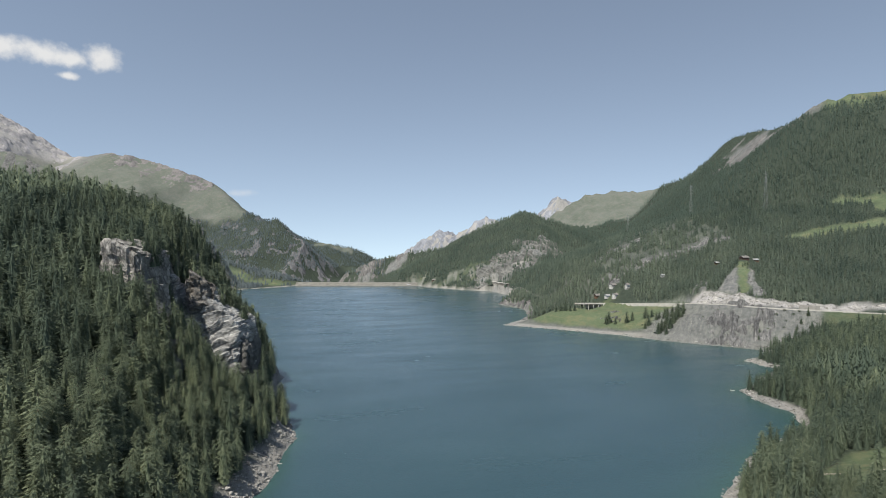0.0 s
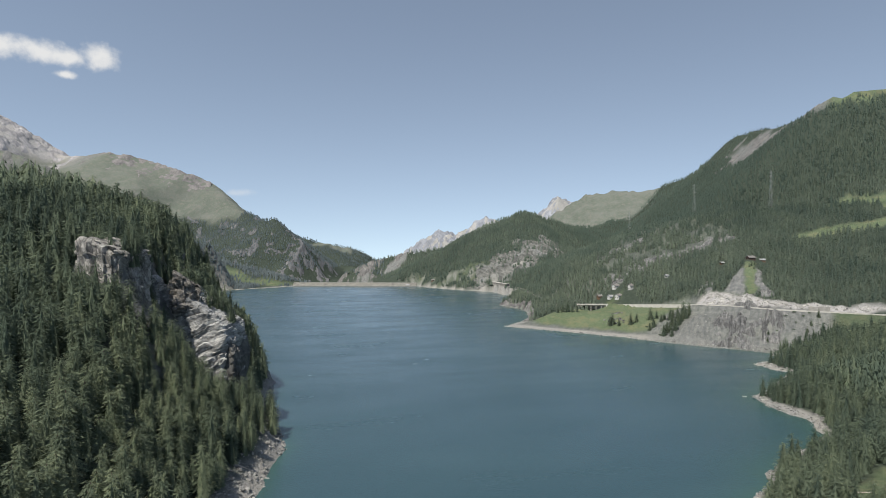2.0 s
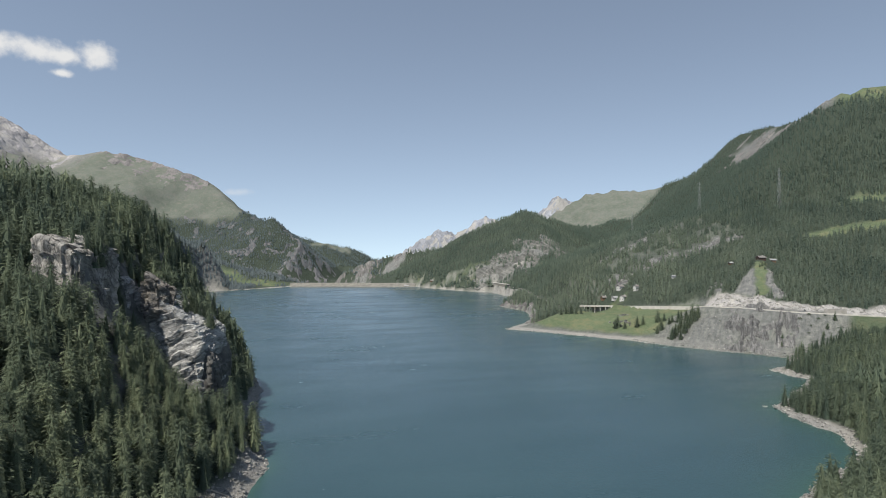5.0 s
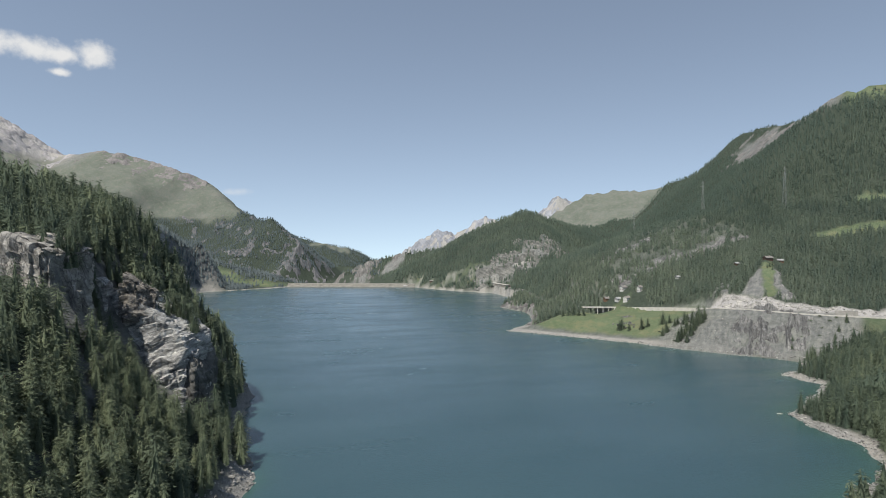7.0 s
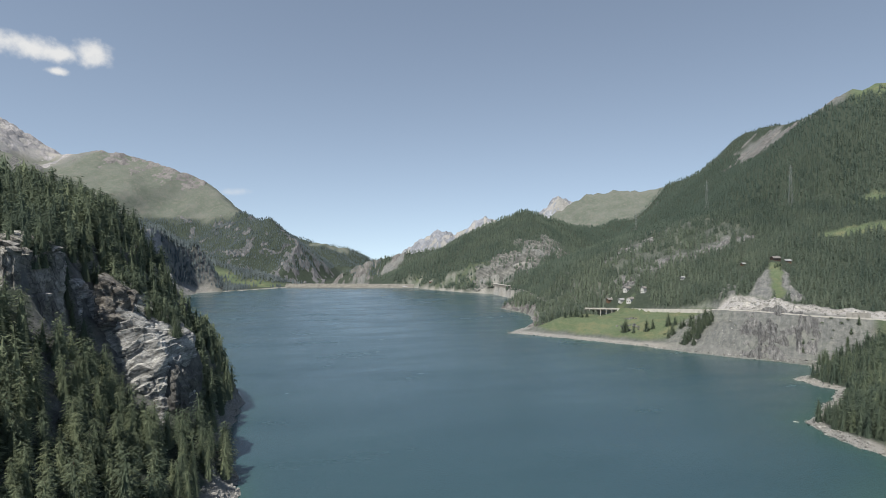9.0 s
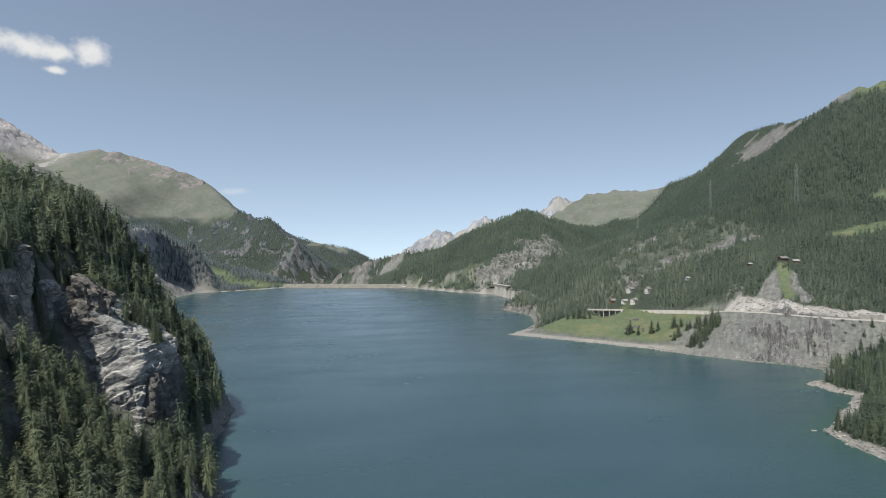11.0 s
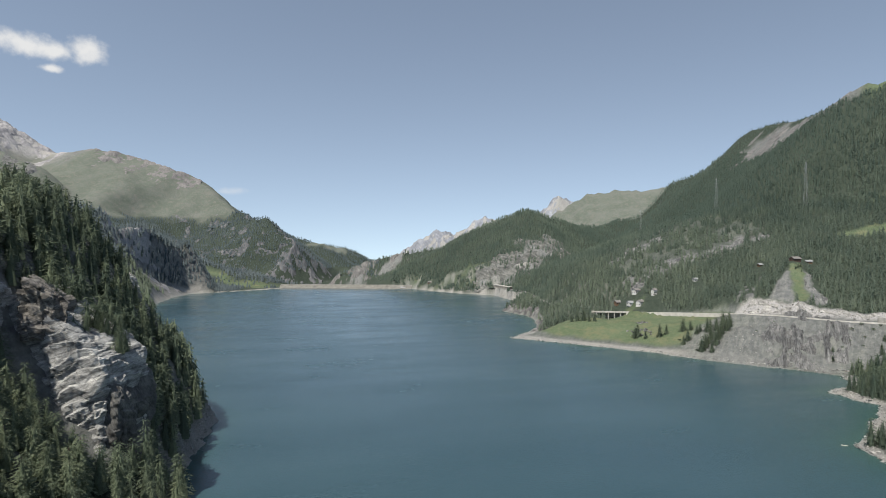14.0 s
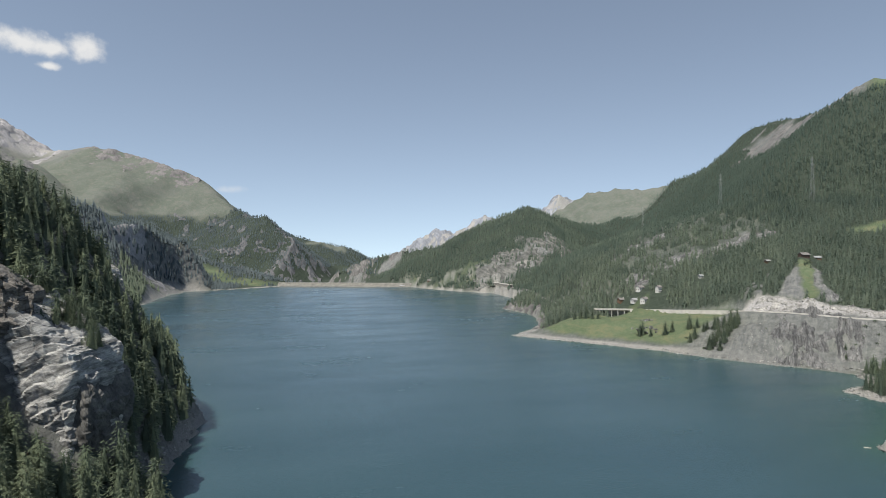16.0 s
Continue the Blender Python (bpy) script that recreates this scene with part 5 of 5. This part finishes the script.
# ---- clouds ----
def cloud(name, label, x, y, z, wide, tall, blobs, seed, strength):
    """A far cloud bank: a soft-edged sheet of the sky's backdrop."""
    m, nodes, links, p = material(name)
    nodes.remove(p)
    coord = nodes.new("ShaderNodeTexCoord")
    n = put(nodes, "ShaderNodeTexNoise", Scale=0.0095, Detail=8.0, Roughness=0.55)
    shift = nodes.new("ShaderNodeMapping")
    shift.inputs["Location"].default_value = (seed * 91, seed * 37, 0)
    links.new(coord.outputs["Object"], shift.inputs[0])
    links.new(shift.outputs[0], n.inputs["Vector"])
    total = None
    for bx, by, rx, ry in blobs:
        mp = nodes.new("ShaderNodeMapping")
        mp.vector_type = "TEXTURE"
        mp.inputs["Location"].default_value, mp.inputs["Scale"].default_value = (bx, by, 0), (rx, ry, 1)
        links.new(coord.outputs["Object"], mp.inputs[0])
        length = nodes.new("ShaderNodeVectorMath")
        length.operation = "LENGTH"
        links.new(mp.outputs[0], length.inputs[0])
        inv = nodes.new("ShaderNodeMath")
        inv.operation = "SUBTRACT"
        inv.inputs[0].default_value = 1.0
        links.new(length.outputs["Value"], inv.inputs[1])
        if total is None:
            total = inv.outputs[0]
        else:
            mx = nodes.new("ShaderNodeMath")
            mx.operation = "SMOOTH_MAX"
            mx.inputs[2].default_value = 0.3
            links.new(total, mx.inputs[0])
            links.new(inv.outputs[0], mx.inputs[1])
            total = mx.outputs[0]
    add = nodes.new("ShaderNodeMath")
    add.operation = "MULTIPLY_ADD"
    add.inputs[1].default_value, add.inputs[2].default_value = 1.5, -0.74
    links.new(n.outputs["Fac"], add.inputs[0])
    both = nodes.new("ShaderNodeMath")
    links.new(add.outputs[0], both.inputs[0])
    links.new(total, both.inputs[1])
    edge = nodes.new("ShaderNodeMapRange")
    edge.interpolation_type = "SMOOTHSTEP"
    edge.inputs[1].default_value, edge.inputs[2].default_value = -0.05, 0.9
    edge.inputs[4].default_value = strength
    links.new(both.outputs[0], edge.inputs[0])
    glow = put(nodes, "ShaderNodeEmission", Color=(0.94, 0.95, 1.0, 1), Strength=0.66)
    clear = nodes.new("ShaderNodeBsdfTransparent")
    ms = nodes.new("ShaderNodeMixShader")
    links.new(edge.outputs[0], ms.inputs[0])
    links.new(clear.outputs[0], ms.inputs[1])
    links.new(glow.outputs[0], ms.inputs[2])
    links.new(ms.outputs[0], nodes["Material Output"].inputs["Surface"])
    v = np.array([(-wide, -tall, 0), (wide, -tall, 0), (wide, tall, 0), (-wide, tall, 0)], float)
    ob = new(name, mesh_from(name, v, np.array([[0, 1, 2, 3]]), m))
    ob.matrix_world = Matrix.Translation((x, y, z)) @ pose(0, 0, 0, 90, 0, math.degrees(math.atan2(-x, y)))
    return tagged(ob, label, "cloud", kind="structure")


cloud("cloud", "small white fair-weather cloud in the blue sky", -2546, 3900, 1440, 620, 330,
      [(-300, -40, 190, 98), (-90, -38, 240, 92), (40, -55, 190, 70), (235, -18, 150, 108), (45, -172, 80, 34)], 1, 0.9)
cloud("cloud", "thin wisp of cloud above the far slope", -1500, 4400, 535, 190, 75, [(0, 0, 120, 34), (-50, -8, 90, 22)], 2, 0.3)


# ---- scattered trees on the grassy point ----
q = np.random.default_rng(77)
spots = [(254, 812), (262, 813), (268, 779), (274, 782), (276, 752), (282, 757), (283, 744), (296, 783), (290, 788), (298, 761), (304, 766), (311, 771), (318, 777), (284, 799), (229, 823), (291, 753),
         (301, 787), (278, 805), (286, 787), (314, 785), (304, 779), (292, 766), (287, 760), (307, 774), (321, 785), (233, 826), (240, 818), (188, 902), (194, 896), (182, 909), (200, 892), (176, 916)]
for px, py in spots:
    tall = q.uniform(13, 23)
    k = int(q.integers(0, len(models)))
    gz = float(height(np.array([px]), np.array([py]))[0])
    ob = copy_thing(models[k], pose(px, py, gz - 0.2, 0, 0, q.uniform(0, 360)))
    ob.scale = (tall * 1.2, tall * 1.2, tall)
    tint_crown(ob, q.uniform(0.2, 0.6))
    tagged(ob, "young green conifer on the grassy point", "tree", "conifers on the grassy point")


SLOPE_TREES = [(440, 856, 9), (434, 851, 7), (437, 844, 6), (447, 862, 8), (432, 694, 13), (421, 690, 10), (372, 690, 8), (366, 681, 9), (402, 668, 12), (410, 679, 9)]
for px, py, tall in SLOPE_TREES:
    gz = float(height(np.array([px], float), np.array([py], float))[0])
    ob = copy_thing(models[int(q.integers(0, len(models)))], pose(px, py, gz - 0.2, 0, 0, q.uniform(0, 360)))
    ob.scale = (tall * 1.1, tall * 1.1, tall)
    tint_crown(ob, q.uniform(0.2, 0.5))
    tagged(ob, "lone dark conifer on the stony slope", "tree", "conifers on the stony slope")


def shrub(x, y, size, seed):
    """A low bush: leaf sprays all over a lumpy dome, on a few short stems."""
    q = np.random.default_rng(seed)
    n = 150
    t, f = q.uniform(0, 6.283, n), q.uniform(0.05, 1, n)
    r = np.sqrt(1 - (f * 0.95) ** 2) * (1 + 0.25 * np.sin(3 * t + seed))
    p = np.stack([r * np.cos(t), r * np.sin(t), 0.85 * f], 1) * q.uniform(0.6, 1.0, (n, 1))
    tri = p[:, None] + q.uniform(-0.24, 0.24, (n, 3, 3))
    tri, bend = soften(tri * size)
    ob = tagged(new("shrub"), "dark green shrub growing on the stony slope", "shrub", "shrubs on the stony slope")
    leaves = new("leaves", mesh_from("leaves", tri.reshape(-1, 3), np.arange(3 * n).reshape(-1, 3), MAT_LEAF))
    set_normals(leaves.data, bend)
    leaves.parent, leaves.color = ob, (0.3, 0.3, 0.3, 1)
    bm = bmesh.new()
    for k in range(4):
        m = Euler((q.uniform(-0.5, 0.5), q.uniform(-0.5, 0.5), 0)).to_matrix().to_4x4()
        bmesh.ops.create_cone(bm, segments=5, radius1=0.05 * size, radius2=0.02 * size, depth=size, cap_ends=True, matrix=m @ Matrix.Translation((0, 0, 0.2 * size)))
    part("stems", bm, MAT_BARK, ob)
    gz = float(height(np.array([x], float), np.array([y], float))[0])
    ob.matrix_basis = pose(x, y, gz, 0, 0, 0)


for k, (x, y, size) in enumerate([(391, 715, 1.8), (401, 706, 2.2), (408, 698, 1.6), (394, 700, 2.4), (376, 707, 1.5), (388, 712, 1.3), (412, 708, 1.9), (418, 700, 2.1),
                                  (402, 692, 1.7), (384, 694, 1.4), (426, 702, 1.6), (352, 752, 1.2), (331, 748, 1.3), (237, 840, 1.5), (268, 789, 1.8), (279, 751, 1.7), (273, 757, 2.0)]):
    shrub(x, y, size, 300 + k)


# ---- broken rock above and below the road ----
def chunks(name, label, line, reach, count, grow, seed, mat):
    q = np.random.default_rng(seed)
    c, right = along([(x, y, 0) for x, y in line], 2)
    k = q.integers(0, len(c), count)
    off = q.uniform(-reach, reach, count)
    px, py = c[k, 0] + right[k, 0] * off, c[k, 1] + right[k, 1] * off
    far = seg_dist(px, py, ROAD)[0] > 5.5
    px, py = px[far], py[far]
    size = grow[0] + (grow[1] - grow[0]) * q.random(len(px)) ** 2.5
    return boulders(name, label, px, py, height(px, py) + 0.15 * size, size, mat)


def crag(name, label, mat, x0, x1, y0, y1, step, share, amp, size, seed, run=None, terrace=0.75):
    """A rough rock skin over the ground where share(x, y) is above nil."""
    gx, gy = np.arange(x0, x1, step), np.arange(y0, y1, step)
    X, Y = np.meshgrid(gx, gy, indexing="ij")
    w = share(X, Y)
    U, V = X, Y
    if run:
        c, s, long = math.cos(radians(run[0])), math.sin(radians(run[0])), run[1]
        U, V = (X * c + Y * s) / long, -X * s + Y * c
    ridged = 1 - 2 * np.abs(fbm(U, V, size, 4, seed))
    blocks = np.floor(2.5 * fbm(U + 3 * ridged, V - 2 * ridged, size * 0.8, 3, seed + 7)) / 2.5
    Z = height(X, Y) - 0.6 + w * (0.9 + amp * (0.55 * ridged + terrace * blocks + 0.25 * fbm(X, Y, max(2.5, 2.5 * step), 2, seed + 9)))
    faces = grid_faces(len(gx), len(gy))
    faces = faces[(w.ravel()[faces] > 0.02).any(1)]
    keep, faces = np.unique(faces, return_inverse=True)
    verts = np.stack([X, Y, Z], -1).reshape(-1, 3)[keep]
    ob = new(name, mesh_from(name, verts, faces.reshape(-1, 4), mat))
    return tagged(ob, label, "rock", kind="structure")


def scree_share(x, y):
    r = np.minimum(seg_dist(x, y, [(376, 756), (346, 712), (334, 695)])[0], seg_dist(x, y, [(399, 733), (362, 690)])[0] + 6)
    d = shore_dist(x, y)
    away = seg_dist(x, y, ROAD)[0]
    return (1 - smooth(11, 24, r + 8 * fbm(x, y, 20, 3, 15))) * smooth(1, 8, d) * smooth(5, 11, away) * smooth(-0.55, 0.0, fbm(x + 0.5 * y, 0.3 * y, 13, 3, 17))


def blast_share(x, y):
    r, at = seg_dist(x, y, [(358, 818), (378, 787), (410, 755), (468, 726), (560, 696)])
    return (1 - smooth(6, 10, r + 4 * fbm(x, y, 12, 3, 16) + 1.5 * at)) * smooth(5, 9, seg_dist(x, y, ROAD)[0])


MAT_FRESH = rock_material("fresh_rock", (0.17, 0.168, 0.162), (0.3, 0.296, 0.285), (0.43, 0.423, 0.41), (20, 10, 0))
MAT_SCREE = rock_material("scree_rock", (0.04, 0.041, 0.044), (0.12, 0.123, 0.126), (0.22, 0.222, 0.224), (0, 80, -35), 0.9, 1.6)
def far_share(line, wide, ragged, seed):
    return lambda x, y: (1 - smooth(wide * 0.6, wide, seg_dist(x, y, line)[0] + ragged * fbm(x, 0.5 * y, 45, 4, seed))) * smooth(8, 20, shore_dist(x, y)) * smooth(6, 16, seg_dist(x, y, ROAD)[0])


def shoulder_share(x, y):
    h, n = height(x, y), fbm(x, 0.6 * y, 38, 4, 67)
    band = 1 - smooth(4, 22, np.abs(h - 92 - 12 * fbm(x, y, 160, 2, 68)) + 26 * np.abs(n))
    nose = smooth(860, 800, -x + 25 * n) * (1 - smooth(190, 230, h)) * smooth(-0.25, 0.1, fbm(x, 0.35 * y, 26, 3, 72))
    return np.maximum(np.maximum(0.8 * band, nose), smooth(0.5, 0.7, n)) * smooth(-1550, -1400, x) * smooth(2900, 2980, y) * smooth(-3560, -3480, -y)


def peak_share(x, y):
    return smooth(620, 680, height(x, y) + 60 * fbm(x, y, 120, 3, 71)) * smooth(2380, 2480, -x) * smooth(3400, 3480, y)


def strip_share(x, y):
    r = np.minimum(seg_dist(x, y, [(298, 1024), (340, 1042), (392, 1068)])[0], np.minimum(seg_dist(x, y, [(308, 1180), (350, 1200), (396, 1228)])[0], seg_dist(x, y, [(428, 1055), (455, 1058), (490, 1064)])[0]))
    return 1 - smooth(11, 20, r + 19 * fbm(x, y, 17, 3, 57))


def shore_share(x, y):
    d = shore_dist(x, y)
    return smooth(0.5, 3, d) * (1 - smooth(9, 16, d + 7 * fbm(x, y, 18, 3, 74))) * block(x, y, 80, 205, 925, 1245, 12)


def gully_share(x, y):
    down = ((x - 450) * -0.54 + (y - 874) * -0.84) / 98
    side = ((x - 450) * 0.84 + (y - 874) * -0.54 + 4 * fbm(x, y, 14, 3, 56)) / (6 + 26 * np.clip(down, 0, 1))
    return smooth(0.4, 0.6, side) * (1 - smooth(0.95, 1.2, side)) * smooth(0.25, 0.4, down) * (1 - smooth(0.92, 1.02, down))


# shoulder cliffs: muted and blued, distance haze painted into the rock colour
MAT_FAR_CLIFF = rock_material("hazy_shoulder_rock", (0.07, 0.072, 0.08), (0.115, 0.118, 0.128), (0.165, 0.168, 0.18), (0, 75, 0), 0.2, 4)
MAT_PEAK = rock_material("pale_mountain_rock", (0.18, 0.178, 0.19), (0.265, 0.26, 0.276), (0.345, 0.338, 0.352), (0, 55, 10), 0.2, 6)
# farthest peaks: pale rock blued and evened out in place of haze
MAT_PEAK_HAZE = rock_material("hazy_peak_rock", (0.18, 0.194, 0.226), (0.228, 0.244, 0.282), (0.275, 0.292, 0.335), (0, 55, 10), 0.2, 6)
MAT_PINK = rock_material("weathered_pink_grey_rock", (0.05, 0.05, 0.052), (0.108, 0.106, 0.108), (0.185, 0.18, 0.18), (0, 70, 10), 0.2, 3.5)
MAT_PALE_SCREE = rock_material("pale_pinkish_scree", (0.115, 0.112, 0.115), (0.162, 0.155, 0.158), (0.21, 0.2, 0.203), (0, 70, 10), 0.15, 4)
MAT_CRAG = rock_material("weathered_grey_rock", (0.05, 0.053, 0.052), (0.1, 0.104, 0.1), (0.185, 0.187, 0.18), (0, 60, 30), 0.3, 2.6)
MAT_CREST = rock_material("mottled_grey_rock", (0.055, 0.055, 0.056), (0.125, 0.123, 0.123), (0.21, 0.207, 0.206), (0, 70, 10), 0.3, 2.2)
crag("rock_face", "weathered grey crag above the avalanche gallery", MAT_CRAG, 20, 380, 1580, 1900, 4, far_share([(140, 1680), (190, 1730), (275, 1800)], 74, 60, 64), 8.0, 30, 27, (75, 3.0), 0.12)
crag("rock_face", "pale cliff band below the wooded ridge", MAT_CREST, -520, -40, 2400, 2640, 6, far_share([(-450, 2560), (-330, 2555), (-150, 2540)], 42, 165, 65), 8.0, 32, 28, (90, 2.5), 0.3)
crag("rock_face", "pale pinkish cliff under the mountain crest", MAT_CREST, 850, 1120, 1400, 2260, 6, far_share(CREST_CLIFF, 58, 34, 66), 7.0, 40, 29, (0, 2.5), 0.25)
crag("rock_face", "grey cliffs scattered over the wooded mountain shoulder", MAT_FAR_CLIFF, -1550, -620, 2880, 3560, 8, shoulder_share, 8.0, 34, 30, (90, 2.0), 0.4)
crag("rock_face", "pinkish scree chute falling down the spur", MAT_PEAK, -720, -580, 1320, 1550, 3, far_share([(-676, 1360), (-652, 1400), (-630, 1450), (-612, 1510)], 40, 18, 68), 4.0, 14, 32, (80, 3.0), 0.4)
crag("rock_face", "bare pinkish crest of the grassy mountain", MAT_PALE_SCREE, -2300, -1480, 3560, 3880, 8, far_share([(-2180, 3845), (-1900, 3843), (-1600, 3843)], 95, 120, 69), 3.0, 40, 33, (90, 4.0), 0.1)
crag("mountain_face", "pale pinkish grey rock mountain", MAT_PEAK, -3500, -2380, 3300, 3990, 9, peak_share, 20.0, 110, 34, (60, 1.6), 0.4)
crag("mountain_face", "distant pale rock peaks behind the ridges, tinted for haze", MAT_PEAK_HAZE, -360, 1080, 4490, 4790, 12, lambda x, y: smooth(4510, 4570, y) * smooth(-360, -290, x), 15.0, 95, 39, (80, 1.5), 0.3)
crag("rock_face", "dark cliff band under a green brow", MAT_SCREE, -2780, -2080, 3120, 3300, 7, far_share([(-2750, 3190), (-2490, 3235), (-2170, 3245)], 34, 30, 70), 8.0, 40, 35, (90, 2.0), 0.5)
crag("rock_face", "craggy grey rock bands showing between the trees", MAT_SCREE, 280, 510, 1000, 1250, 3, strip_share, 3.0, 12, 37, (20, 2.5), 0.6)
crag("shore_rock", "reddish grey rocky shore below the wooded point", MAT_PINK, 85, 200, 900, 1260, 2.5, shore_share, 3.5, 10, 38, None, 0.7)
crag("gully_rock", "craggy grey rock beside the grassy gully", MAT_SCREE, 395, 470, 745, 850, 1.6, gully_share, 2.6, 9, 36, (72, 3.0), 0.6)
crag("rock_slope", "craggy grey rock slope falling to the lake", MAT_SCREE, 300, 450, 640, 800, 1.5, scree_share, 9.0, 13, 21, (55, 3.0), 0.12)
crag("blasted_rock_bank", "pale freshly blasted rock bank above the road", MAT_FRESH, 325, 580, 680, 870, 1.5, blast_share, 2.2, 9, 25)
chunks("blasted_rock", "pale freshly blasted rock heaped above the road", [(358, 818), (378, 787), (410, 755), (440, 740)], 11, 340, (0.4, 1.7), 41, MAT_FRESH)
chunks("meadow_rock", "grey rocks lying in the grass of the point", [(225, 838), (250, 828)], 9, 46, (0.6, 2.6), 43, MAT_SCREE)
chunks("meadow_rock", "grey rocks in the upper grass of the point", [(242, 868), (258, 866)], 5, 34, (0.6, 2.3), 45, MAT_SCREE)
chunks("scree_rock", "grey stones at the edge of the scree", [(300, 735), (330, 755)], 22, 160, (0.3, 1.1), 44, MAT_STONE)
chunks("roadside_rock", "broken grey rock in the road cutting", [(440, 740), (470, 726), (560, 696)], 8, 160, (0.4, 1.5), 42, MAT_STONE)


# ---- driftwood and fallen trunks ----
def trunk(label, a, b, thick):
    a, b = Vector(a), Vector(b)
    bm = bmesh.new()
    m = Matrix.Translation((a + b) / 2) @ (b - a).to_track_quat("Z", "Y").to_matrix().to_4x4()
    bmesh.ops.create_cone(bm, segments=8, radius1=thick, radius2=thick * 0.45, depth=(b - a).length, cap_ends=True, matrix=m)
    rnd = random.Random(int(a.x * 10))
    for v in bm.verts:
        v.co += Vector((rnd.uniform(-1, 1), rnd.uniform(-1, 1), rnd.uniform(-1, 1))) * thick * 0.2
    return tagged(part("fallen_trunk", bm, MAT_DRIFT, None), label, "log")


MAT_DRIFT = plain("bleached_wood", (0.42, 0.38, 0.33), 0.85, 0, 0.2, 1.5)
trunk("bleached trunk floating beside the stony spit", (232, 473, 0.05), (235, 471.5, 0.1), 0.3)
for x0, y0, x1, y1 in ((-150, 364, -144, 369), (-178, 316, -171, 318), (186, 252, 193, 250), (170, 262, 176, 258), (-97, 300, -91, 305)):
    z0, z1 = height(np.array([x0, x1], float), np.array([y0, y1], float))
    trunk("bleached fallen trunk lying on the ground", (x0, y0, float(z0) + 0.35), (x1, y1, float(z1) + 0.3), 0.32)
